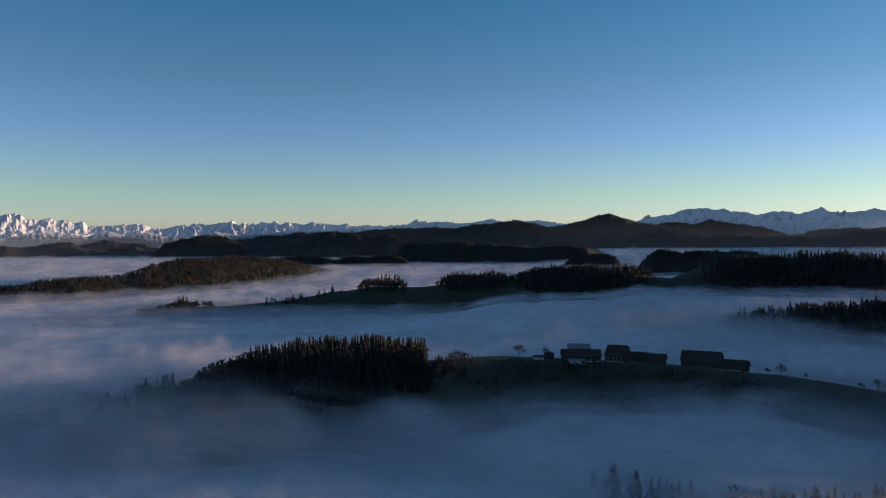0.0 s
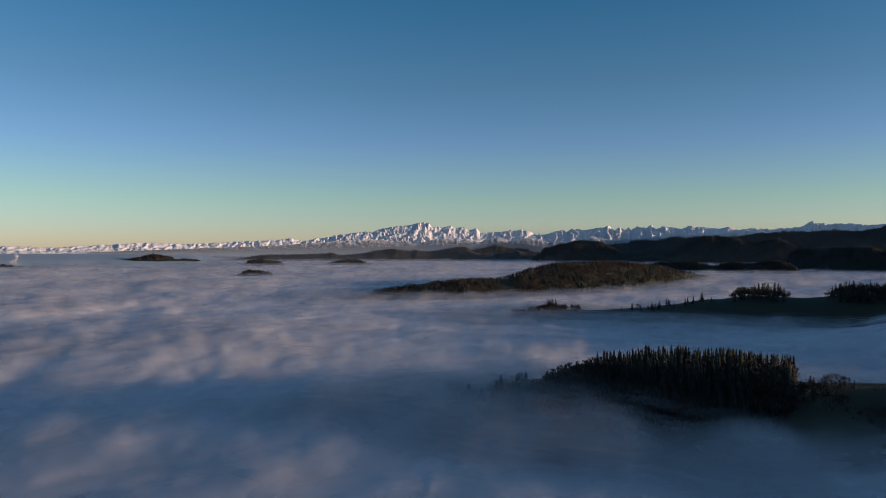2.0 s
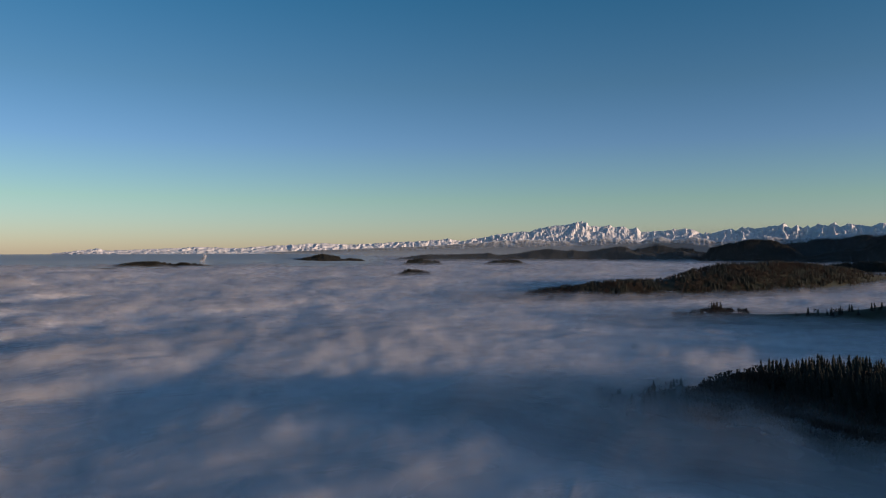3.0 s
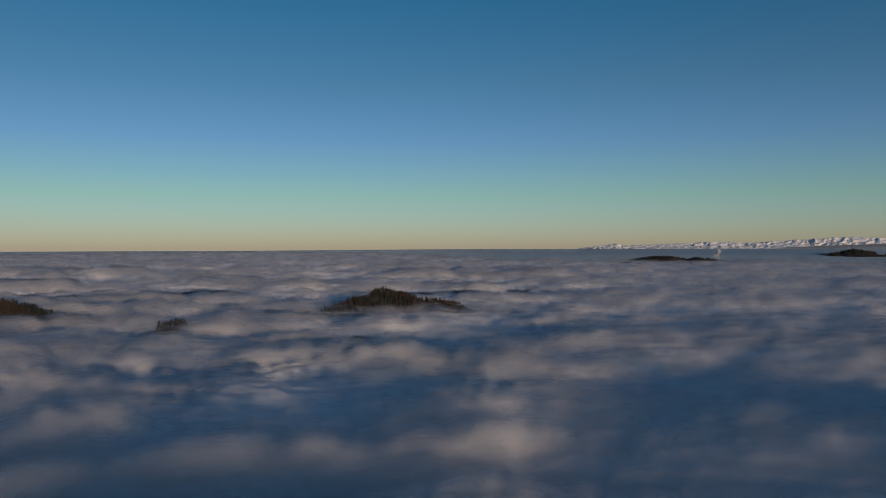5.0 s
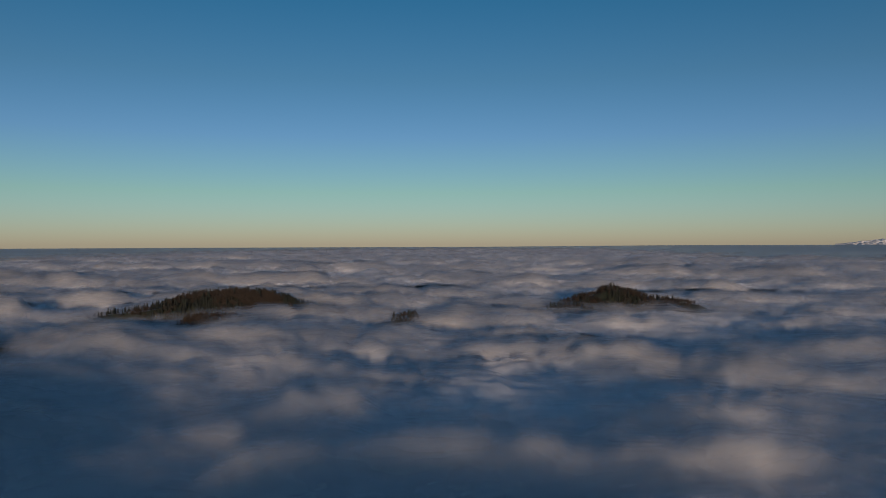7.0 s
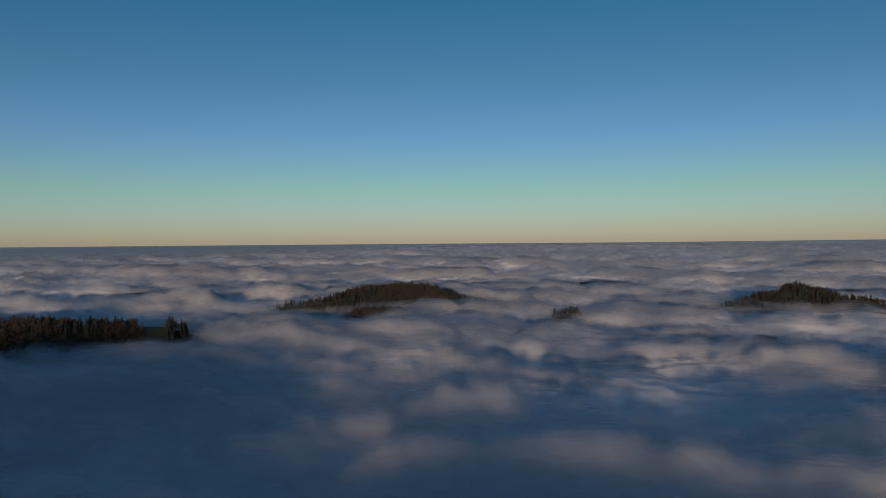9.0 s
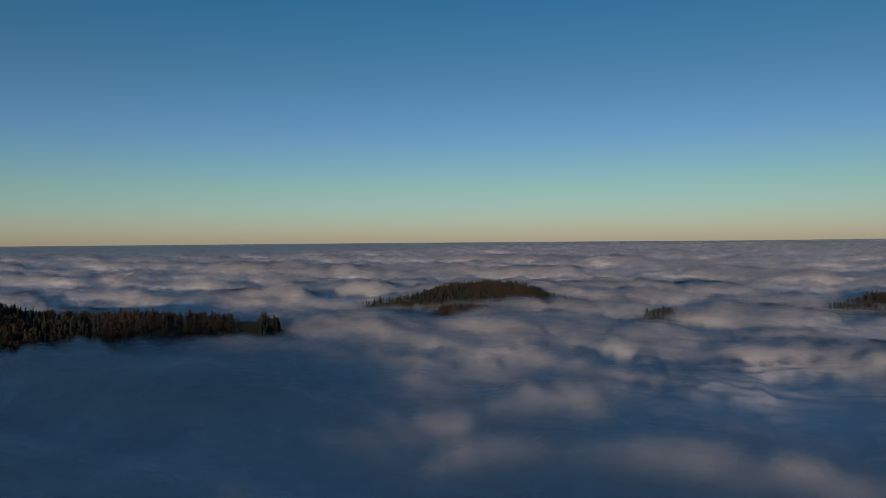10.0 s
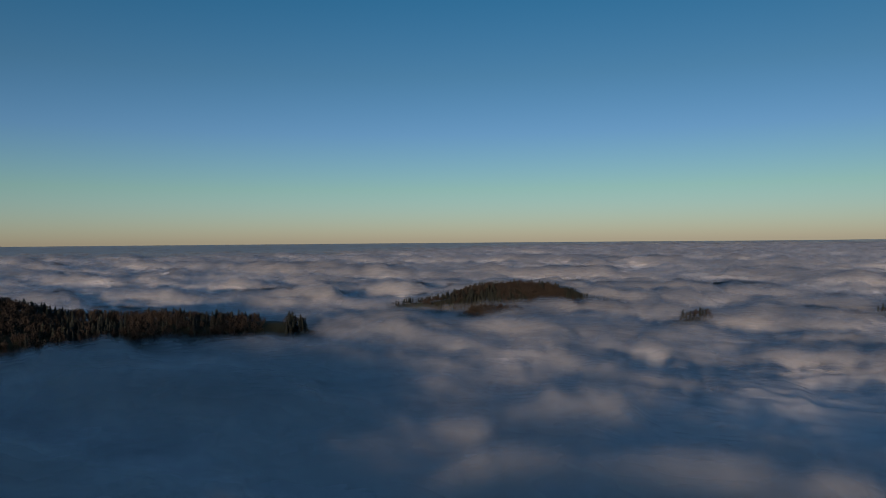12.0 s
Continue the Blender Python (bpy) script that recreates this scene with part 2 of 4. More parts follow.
# ---- the lie of the land, with unseen heights added for shade: ridges as (heading, distance, height of the ground, half width) ----
RIDGES = {
    "forest_hill": [(23, 505, -42, 170), (20.5, 515, -30, 190), (18.7, 523, -14, 210), (16.7, 545, -4, 240), (14.5, 565, -1, 260), (12, 585, 2, 280), (8, 612, 3, 290), (5.5, 628, 0, 280),
                    (3.5, 645, -4, 260), (1, 665, -8, 230), (-4, 690, -5, 195), (-11, 700, -9, 185), (-18, 680, -8, 180), (-25, 640, -6, 175), (-33, 590, -6, 170), (-45, 560, -4, 160)],
    "near_woods": [(37, 540, -46, 100), (33, 555, -36, 120), (29, 580, -28, 130), (25, 585, -26, 140), (21, 585, -27, 130), (19.5, 590, -36, 110)],
    # beyond heading -34 the bank is out of view, raised there to shade its trees
    "front_bank": [(-8, 410, -32, 70), (-12, 400, -28, 80), (-16, 350, -26, 70), (-21, 345, -19, 80), (-26, 335, -18, 90), (-34, 340, -14, 100), (-38, 430, 18, 95), (-42, 550, 42, 110), (-46, 620, 54, 110), (-50, 640, 42, 110)],
    # never in view: added to the right to keep low sun off forest and foreground
    "side_shade_hill": [(-46, 860, 20, 160), (-50, 880, 90, 150), (-55, 880, 50, 130), (-60.5, 860, 30, 140), (-66, 850, 40, 150), (-71, 850, 0, 150)],
    # unseen hill behind the camera, added to throw shade over the near fog
    "unseen_shade_hill": [(-50, 470, -30, 120), (-56, 450, 24, 140), (-64, 430, 62, 150), (-74, 420, 68, 150), (-84, 410, 62, 150), (-92, 400, 50, 160), (-100, 392, 58, 160), (-106, 388, 70, 160), (-111, 388, 78, 170), (-118, 390, 82, 190), (-128, 420, 86, 220), (-140, 470, 76, 240), (-150, 600, 86, 240), (-157, 650, 70, 200), (-162, 680, 10, 160)],
    "middle_ridge": [(25, 1350, -32, 220), (22.5, 1370, -20, 250), (20, 1390, -9, 280), (16, 1400, -9, 290), (12.5, 1420, -5, 300), (10, 1440, 2, 310), (7.5, 1450, 12, 320), (5, 1450, 20, 320), (2, 1455, 18, 320),
                     (0, 1455, 22, 320), (-2, 1450, 30, 320), (-5, 1440, 30, 330), (-9, 1400, 47, 340), (-14, 1350, 49, 280), (-18, 1320, 42, 270), (-20.5, 1320, 64, 270), (-27, 1330, 70, 270), (-32, 1330, 66, 240), (-35, 1340, 10, 180), (-40, 1340, -40, 160)],
    # the high crest from heading -40 on is unseen, made to shade farm and forest
    "side_ridge": [(-17, 980, -26, 130), (-20, 980, -8, 140), (-23, 985, 3, 150), (-27, 985, 12, 160), (-32, 980, 23, 170), (-36, 1000, 26, 170), (-40, 1040, 52, 130), (-43, 1090, 92, 120), (-45.5, 1090, 122, 140), (-49, 1020, 116, 140), (-52.5, 970, 76, 120), (-56, 950, 20, 120), (-59, 940, -10, 120)],
    "back_ridge": [(36, 1820, -14, 260), (31, 1850, 2, 280), (28, 1880, 17, 280), (25, 1950, 17, 280), (23, 2000, 29, 300), (19.5, 2150, 57, 340), (15.4, 2330, 61, 340),
                   (12.5, 2550, 42, 300), (9.5, 2750, 20, 260)],
    "island_a": [(125.5, 1425, -34, 60), (123.5, 1425, -24, 70), (121.5, 1430, -21, 90), (119.5, 1435, -13, 110), (118, 1440, -3, 125), (116, 1440, 4, 135), (114.5, 1440, 3, 140), (112.8, 1440, -2, 135), (111.2, 1440, -11, 120),
                 (110, 1440, -20, 105), (107.5, 1440, -27, 80), (106, 1440, -33, 60)],
    "island_a_front": [(119.4, 1285, -34, 70), (117.2, 1290, -27, 80), (115.5, 1290, -31, 80), (113.5, 1290, -37, 80)],
    "island_b": [(91, 1550, -42, 120), (89, 1560, -27, 85), (87.2, 1565, -14, 100), (85.7, 1566, 3, 110), (84.3, 1566, -6, 105), (82.3, 1566, -20, 95), (79.3, 1566, -26, 85), (78, 1566, -38, 120)],
    "island_b_front": [(91, 1490, -33, 90), (88.5, 1490, -31, 90), (86.5, 1490, -38, 90)],
    "islet_c": [(103.4, 1250, -34, 80), (101.6, 1255, -28, 90), (100.3, 1255, -35, 80)],
    "left_hill": [(130.3, 1110, -35, 86), (132.5, 1105, -20, 100), (134.5, 1100, -18, 110), (136, 1100, -17, 125), (138, 1095, -14, 140), (140, 1090, -11, 166), (143.8, 1090, -12, 173), (147, 1090, -5, 180),
                  (149.8, 1085, 6, 194), (152, 1080, 19, 209), (156, 1060, 33, 223), (164, 1040, 39, 230), (176, 1020, 33, 230)],
}


def fog_level(az, r):
    """The mean height of the fog's top: it lies lower to the side of the open plain and rises towards the horizon."""
    s = np.clip((az - 35) / 40, 0, 1)
    base = -12 - 18 * s * s * (3 - 2 * s)
    b = np.clip((15 - az) / 9, 0, 1)
    b = b * (1 - 0.75 * np.clip((-11 - az) / 12, 0, 1))
    base = base - 12 * b * b * (3 - 2 * b) * np.exp(-((r - 600) / 230) ** 2)
    bank = np.clip((3 - az) / 24, 0, 1)
    ramp_up = np.clip((r - 740) / 440, 0, 1)
    base = base + (20 + 24 * bank) * np.clip((3 - az) / 7, 0, 1) * np.where(r < 1180, ramp_up * ramp_up * (3 - 2 * ramp_up), np.exp(-((r - 1180) / 110) ** 2))
    u = np.clip((r - 1300) / 3000, 0, 1)
    base = base - 3 * np.clip(-az / 4, 0, 1) * np.clip((az + 22) / 8, 0, 1) * np.exp(-((r - 640) / 110) ** 2) - 7 * np.clip((az - 126) / 5, 0, 1) * np.exp(-((r - 1080) / 170) ** 2)
    return base + (76 - base) * u ** 1.5 + 5 * np.clip((-6 - az) / 6, 0, 1) * np.exp(-((r - 330) / 90) ** 2) + 42 * np.clip((-5 - az) / 8, 0, 1) * np.exp(-((r - 3600) / 380) ** 2)


def fog_parts(x, y, seed=3):
    """The fog's smooth upper level and the height of its rolls and puffs above it."""
    az, r = np.degrees(np.arctan2(-x, y)), np.hypot(x, y)
    az = np.where(az < -120, az + 360, az)
    far = 1 + 0.9 * np.clip((r - 1300) / 3000, 0, 1)
    x, y = x * far, y * far
    x2, y2 = x + 95 * fbm(x, y, 240, seed + 5, 5, 0.55), y + 95 * fbm(x, y, 240, seed + 9, 5, 0.55)
    big = fbm(x2 * 0.8, y2, 340, seed + 20, 3, 0.45)
    sizes = ((1000, 9, 0.6), (480, 10, 0.5), (215, 9, 0.55), (96, 6.5, 0.6), (43, 3.8, 0.0), (20, 1.5, -0.6))
    open_plain = np.clip((r - 900) / 1600, 0, 1)
    plain = np.clip((az - 45) / 30, 0, 1)

    def puffs(sx, sy, first):
        return sum(a * (1 + g * open_plain) * (2 * np.sqrt(fbm(x2 * sx + 13 * q, y2 * sy, q, first + i, 1) ** 2 + 0.012) - 0.55) for i, (q, a, g) in enumerate(sizes))

    rolls = (1 - plain) * puffs(1.0, 0.8, seed + 26) + plain * puffs(1.3, 0.66, seed + 66)
    calm = (0.33 + 0.80 * np.clip((az - 40) / 35, 0, 1)) * (0.62 + 0.38 * np.clip((r - 250) / 450, 0, 1))
    near = np.clip((ground_height(x / far, y / far) - fog_level(az, r) + 42) / 26, 0, 1)
    return (fog_level(az, r) + (9 * big + 4 * fbm(x, y, 420, seed, 2)) * (0.35 + 0.65 * calm) * (1 - 0.7 * near) / far,
            (rolls * calm * (1 - 0.6 * near) + (2.5 * np.clip((r - 1180) / 60, 0, 1) - 1.5) * near) / far ** 0.3 * (1 - 0.4 * np.clip((r - 900) / 1500, 0, 1)) * (0.15 + 0.85 * np.clip((4000 - r) / 1000, 0, 1)))


def fog_top(x, y):
    level, rolls = fog_parts(x, y)
    return level + rolls


def ground_height(x, y):
    az, r = np.degrees(np.arctan2(-x, y)), np.hypot(x, y)
    az = np.where(az < -120, az + 360, az)
    z = fog_level(az, r) - 50 + 6 * fbm(x, y, 300, 71, 3)
    for k, pts in enumerate(RIDGES.values()):
        p = np.array(pts, float)
        px, py = polar(p[:, 0], p[:, 1])
        best = np.full(np.shape(x), -1e9)
        for i in range(len(p) - 1):
            dx, dy = px[i + 1] - px[i], py[i + 1] - py[i]
            t = np.clip(((x - px[i]) * dx + (y - py[i]) * dy) / (dx * dx + dy * dy), 0, 1)
            d = np.hypot(x - px[i] - t * dx, y - py[i] - t * dy)
            top, half = p[i, 2] + t * (p[i + 1, 2] - p[i, 2]), p[i, 3] + t * (p[i + 1, 3] - p[i, 3])
            s = 0.5 + 0.5 * np.cos(np.pi * np.clip(d / half, 0, 1))
            best = np.maximum(best, -75 + (top + 75) * s)
        z = np.maximum(z, best + 1.5 * fbm(x, y, 90, 80 + k, 3))
    return z


def headings(fine):
    return np.concatenate([np.arange(-48, 168, fine), np.arange(168, 312, 3.0)])


def sheet(name, az, r, height, mat):
    a, d = np.meshgrid(az, r, indexing="ij")
    x, y = polar(a, d)
    me = mesh_np(name, np.stack([x, y, height(x, y)], -1).reshape(-1, 3), quads=lattice(len(az), len(r), True), smooth=True)
    me.materials.append(mat)
    return new(name, me)


rings = np.concatenate([[0.5, 20, 60], np.geomspace(90, 4800, 210)])
ground = tagged(sheet("ground", headings(0.5), rings, ground_height, MEADOW), "dark winter meadows on rolling hills under the fog", "ground", kind="structure")
fog_rings = np.concatenate([[0.5, 30, 70], np.geomspace(110, 1500, 190), np.arange(1522, 4801, 26)])
fog = tagged(sheet("fog_sea", headings(0.33), fog_rings, lambda x, y: sum(fog_parts(x, y)) - 10, FOG), "rolling grey-mauve sea of fog filling the valleys", "fog", kind="stuff")
veil_rings = np.concatenate([[0.5, 40], np.geomspace(150, 2000, 150), np.arange(2040, 4700, 55)])
va, vd = np.meshgrid(headings(0.45), veil_rings, indexing="ij")
vx, vy = polar(va, vd)
veil_level, veil_rolls = fog_parts(vx, vy)
veil_ground = ground_height(vx, vy)
over_hill = np.clip((veil_ground - veil_level + 58) / 36, 0, 1)
over_hill = over_hill * over_hill * (3 - 2 * over_hill)
close = np.clip((900 - vd) / 250, 0, 1)
vfar = 1 + 0.9 * np.clip((vd - 1300) / 3000, 0, 1)
for k in range(8):
    up = 2.7 * k - 4
    vz = veil_level + (1.0 - 0.03 * k) * veil_rolls + up * (0.8 + (0.3 + 0.65 * close) * over_hill) + 1.2 * fbm(vx, vy, 90, 140 + 3 * k, 2) / vfar
    me = mesh_np("fog_veil", np.stack([vx, vy, vz], -1).reshape(-1, 3), quads=lattice(*vx.shape, True), smooth=True)
    thick = me.attributes.new("thick", "FLOAT", "POINT")
    thick.data.foreach_set("value", (0.6 * veil_rolls - up + (6 + 7 * close * np.clip(va / 3 + (500 - vd) / 60, 0, 1)) * over_hill - 13 * np.clip(1 - (vz - veil_ground) / 11, 0, 1) + 4.2 + 3.5 * fbm(vx * vfar, vy * vfar, 110, 180 + k, 3)).astype(np.float32).ravel())
    me.materials.append(VEIL)
    tagged(new("fog_veil", me), "thin drifting veil of mist over the fog sea", "mist", kind="stuff")


def flat_bank(name, a0, a1, mat):
    """A level bank of haze towards the horizon; its near edge draws back on one side."""
    az, v = np.arange(a0, a1, 0.4), np.linspace(0, 1, 26)
    a, w = np.meshgrid(az, v, indexing="ij")
    near = 3480 + 850 * np.clip((a - 72) / 15, 0, 1) ** 1.2 - 800 * np.clip((a - 108) / 25, 0, 1) + 70 * fbm(a * 30, a * 0, 60, 66, 3)
    d = near + (4795 - near) * w
    x, y = polar(a, d)
    z = fog_level(a, d) - 6 + (8 + 10 * np.clip((a - 46) / 6, 0, 1) * np.clip((100 - a) / 20, 0.2, 1)) * np.clip(w / 0.22, 0, 1) * np.clip((a1 - a) / 4, 0, 1) * np.clip((a - a0) / 2, 0, 1)
    me = mesh_np(name, np.stack([x, y, z], -1).reshape(-1, 3), quads=lattice(len(az), len(v)), smooth=True)
    me.materials.append(mat)
    return new(name, me)


def curtain(name, a0, a1, r, top, mat):
    """A bank of haze standing over the fog, bowed and uneven, thinning out upwards."""
    az, v = np.arange(a0, a1, 0.5), np.linspace(0, 1, 12)
    a, w = np.meshgrid(az, v, indexing="ij")
    x, y = polar(a, r + 40 * w)
    z = fog_level(a, 0 * a + r) - 8 + (top + 8) * w * (0.3 + 0.7 * np.clip((52 - a) / 26, 0, 1))
    me = mesh_np(name, np.stack([x, y, z], -1).reshape(-1, 3), quads=lattice(len(az), len(v)), smooth=True)
    dense = me.attributes.new("dense", "FLOAT", "POINT")
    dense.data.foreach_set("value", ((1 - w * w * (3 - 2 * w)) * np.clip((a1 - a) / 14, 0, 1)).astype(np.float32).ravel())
    me.materials.append(mat)
    return tagged(new(name, me), "pale blue evening haze between the far hills", "haze", kind="stuff")


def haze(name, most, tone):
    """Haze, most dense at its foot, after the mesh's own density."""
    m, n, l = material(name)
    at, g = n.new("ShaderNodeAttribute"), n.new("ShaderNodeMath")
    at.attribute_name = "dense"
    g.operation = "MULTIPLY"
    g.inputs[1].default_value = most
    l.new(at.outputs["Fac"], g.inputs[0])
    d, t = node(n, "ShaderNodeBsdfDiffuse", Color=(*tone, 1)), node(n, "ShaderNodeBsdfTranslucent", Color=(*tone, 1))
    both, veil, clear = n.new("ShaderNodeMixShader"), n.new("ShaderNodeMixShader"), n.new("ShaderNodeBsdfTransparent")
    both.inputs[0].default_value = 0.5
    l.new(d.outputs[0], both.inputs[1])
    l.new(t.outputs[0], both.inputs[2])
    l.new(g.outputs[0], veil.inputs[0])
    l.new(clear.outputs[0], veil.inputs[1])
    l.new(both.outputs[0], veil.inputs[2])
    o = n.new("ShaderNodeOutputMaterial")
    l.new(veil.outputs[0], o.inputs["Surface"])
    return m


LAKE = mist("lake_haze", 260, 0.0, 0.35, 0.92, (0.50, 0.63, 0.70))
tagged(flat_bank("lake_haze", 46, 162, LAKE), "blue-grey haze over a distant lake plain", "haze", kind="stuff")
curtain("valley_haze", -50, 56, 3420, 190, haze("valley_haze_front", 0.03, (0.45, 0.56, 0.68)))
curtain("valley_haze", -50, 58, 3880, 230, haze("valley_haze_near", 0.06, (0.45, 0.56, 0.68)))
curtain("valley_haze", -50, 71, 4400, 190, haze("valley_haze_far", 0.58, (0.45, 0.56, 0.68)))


# ---- mountains on the horizon ----
def range_mesh(name, profile, near, far, low, rows, seed, rough, step=0.05, spur=22):
    """A mountain range whose skyline follows the profile (heading, degrees above eye level): spurs with long shaded flanks and short steep ones that face the sun."""
    p = np.array(sorted(profile), float)
    az = np.arange(p[0, 0], p[-1, 0], step)
    crest = np.interp(az, p[:, 0], p[:, 1]) + 0.045 * fbm(az * 10, az * 0, 9, seed + 31, 3, 0.5)
    v = np.linspace(0, 1, rows)
    a, w = np.meshgrid(az, v, indexing="ij")
    r = near + (far - near) * w
    x, y = polar(a, r)
    top = 100 + far * np.tan(np.radians(crest))[:, None]
    rise = np.clip(w / 0.9, 0, 1)
    rise = rise * (0.55 + 0.45 * rise)
    z = low + (top - low) * rise
    inner = np.clip(w / 0.25, 0, 1) * np.clip((1 - w) / 0.18, 0, 1)
    side, up = np.radians(a) * near, w * (far - near) * 1.2
    spur = spur * np.clip((top - low) / 170, 0.25, 1.2)
    for wide, tall, k in ((rough, spur, 0), (rough * 0.47, spur * 0.42, 1), (rough * 0.21, spur * 0.2, 2)):
        lean = (0.75, -0.35, 0.5)[k]
        phase = (side + lean * up) / wide + 2.3 * fbm(side, up, wide * 1.5, seed + 11 + k, 4, 0.55)
        f = phase - np.floor(phase)
        bold = np.clip(0.55 + 1.1 * fbm(side, up, wide * 2, seed + 17 + k, 2), 0.05, 1.4)
        z += tall * bold * inner * (np.where(f < 0.78, 1 - f / 0.78, (f - 0.78) / 0.22) - 0.5)
    z += 3 * fbm(side, up, 36, seed + 7, 5, 0.55) * np.clip(w / 0.2, 0, 1) * (0.3 + 0.7 * inner)
    x, y, z = (np.concatenate([q, q[:, -1:] * s + o], 1) for q, s, o in ((x, 1.008, 0), (y, 1.008, 0), (z, 0, low - 30)))
    me = mesh_np(name, np.stack([x, y, z], -1).reshape(-1, 3), quads=lattice(len(az), rows + 1), smooth=True)
    return new(name, me)


def snow_rock(name, low, high):
    m, n, l = material(name)
    geo, tc = n.new("ShaderNodeNewGeometry"), n.new("ShaderNodeTexCoord")
    sep, pos = n.new("ShaderNodeSeparateXYZ"), n.new("ShaderNodeSeparateXYZ")
    l.new(geo.outputs["Normal"], sep.inputs[0])
    l.new(tc.outputs["Object"], pos.inputs[0])
    a = node(n, "ShaderNodeTexNoise", Scale=0.045, Detail=8.0, Roughness=0.7)
    l.new(tc.outputs["Object"], a.inputs["Vector"])
    h = n.new("ShaderNodeMapRange")
    h.inputs["From Min"].default_value, h.inputs["From Max"].default_value = low, high
    l.new(pos.outputs["Z"], h.inputs["Value"])
    s = n.new("ShaderNodeMath")
    s.operation = "MULTIPLY_ADD"
    s.inputs[1].default_value = 0.5
    l.new(sep.outputs["Z"], s.inputs[0])
    soft = n.new("ShaderNodeMath")
    soft.operation = "MULTIPLY_ADD"
    soft.inputs[1].default_value, soft.inputs[2].default_value = 1.1, -0.07
    l.new(a.outputs["Fac"], soft.inputs[0])
    l.new(soft.outputs[0], s.inputs[2])
    q = n.new("ShaderNodeMath")
    q.operation = "MULTIPLY_ADD"
    q.inputs[1].default_value = 0.75
    l.new(h.outputs[0], q.inputs[0])
    l.new(s.outputs[0], q.inputs[2])
    r = ramp(n, [(0.68, (0.06, 0.065, 0.07)), (0.92, (0.66, 0.665, 0.68))])
    half = n.new("ShaderNodeMath")
    half.operation = "MULTIPLY"
    half.inputs[1].default_value = 0.62
    l.new(q.outputs[0], half.inputs[0])
    l.new(half.outputs[0], r.inputs["Fac"])
    p = node(n, "ShaderNodeBsdfPrincipled", Roughness=0.85)
    l.new(r.outputs["Color"], p.inputs["Base Color"])
    o = n.new("ShaderNodeOutputMaterial")
    l.new(p.outputs[0], o.inputs["Surface"])
    return m


SNOW = snow_rock("snow_and_rock", 20, 140)
FOOT_SNOW = snow_rock("rock_with_snow_fields", 85, 200)
MASSIF = [(70, -0.1), (67.1, 0.24), (66.3, 0.11), (59.8, 0.37), (57.6, 0.28), (50.9, 0.68), (48.6, 0.54), (40.9, 0.96), (40, 0.78), (36.8, 1.38), (35.2, 1.58), (34.6, 1.53), (34, 1.78), (30.5, 2.31), (30.5, 2.2), (30.2, 2.16), (29.9, 1.89), (28.4, 1.99), (28.1, 1.84), (27.4, 1.89), (27, 1.69), (26.4, 1.82), (26.1, 1.46), (22.5, 1.66), (22.1, 1.41)]
CHAIN = [(24.5, 1.56), (22.5, 1.66), (21.6, 1.25), (21.5, 1.42), (21.1, 1.34), (19.8, 1.64), (19.4, 1.55), (18.9, 1.73), (18.2, 1.6), (16.1, 1.91), (15.7, 1.62), (15.4, 1.83), (15, 1.58), (14.7, 1.79), (14.5, 1.62), (14, 1.93), (13.5, 1.71), (13, 1.93), (12.7, 1.67), (12, 1.89), (10.8, 1.67), (10.3, 1.9), (8.2, 1.68), (7.6, 1.81), (6.8, 1.59), (4.2, 1.59), (2.8, 1.72), (2.2, 2.03), (0.8, 1.85), (-0.3, 1.93), (-0.7, 1.8), (-2.1, 1.79), (-3.9, 2.14), (-5.4, 1.68), (-7.4, 2.03), (-11.3, 1.46)]
WEST = [(-14.3, 1.52), (-15.3, 1.94), (-15.7, 2.24), (-16.4, 2.19), (-17.8, 2.38), (-18.2, 2.62), (-19.4, 2.77), (-20.6, 2.62), (-21.2, 2.69), (-21.6, 2.47), (-22.9, 2.4), (-23.4, 2.19), (-25.1, 2.43), (-26.2, 2.21), (-27.6, 2.61), (-28.3, 2.24), (-29.2, 2.29), (-29.7, 2.16), (-30.7, 2.44), (-33.1, 2.07), (-36.1, 1.19), (-41, 0.08)]
FOOTHILLS = [(55.3, -0.04), (42.8, 0.44), (35.6, 0.94), (33.9, 0.97), (32.9, 0.79), (31.9, 0.91), (31.4, 0.61), (29.1, 1.09), (27, 0.98), (26.3, 0.74), (24.7, 1.15), (23.9, 0.83), (22.2, 1.12), (20.7, 0.71), (18.7, 0.84), (17.5, 1.18), (15.8, 0.84), (11.6, 1.28), (8.2, 1.28), (6.4, 1.55), (2.9, 1.27)]
CHAINS = [(MASSIF, 4490, 4790, 105, 201, 0.05, 46), (CHAIN, 4500, 4790, 95, 241, 0.05, 36), (WEST, 4560, 4795, 120, 231, 0.06, 34), (FOOTHILLS, 4450, 4560, 90, 271, 0.06, 26)]
for profile, near, far, rough, seed, step, spur in CHAINS:
    ob = range_mesh("mountain_range", profile, near, far, 66, 48, seed, rough, step, spur)
    ob.data.materials.append(SNOW if profile is not FOOTHILLS else FOOT_SNOW)
    tagged(ob, "snow-covered alpine range with bare rock faces", "mountains", kind="structure")

HILL_TREES = []


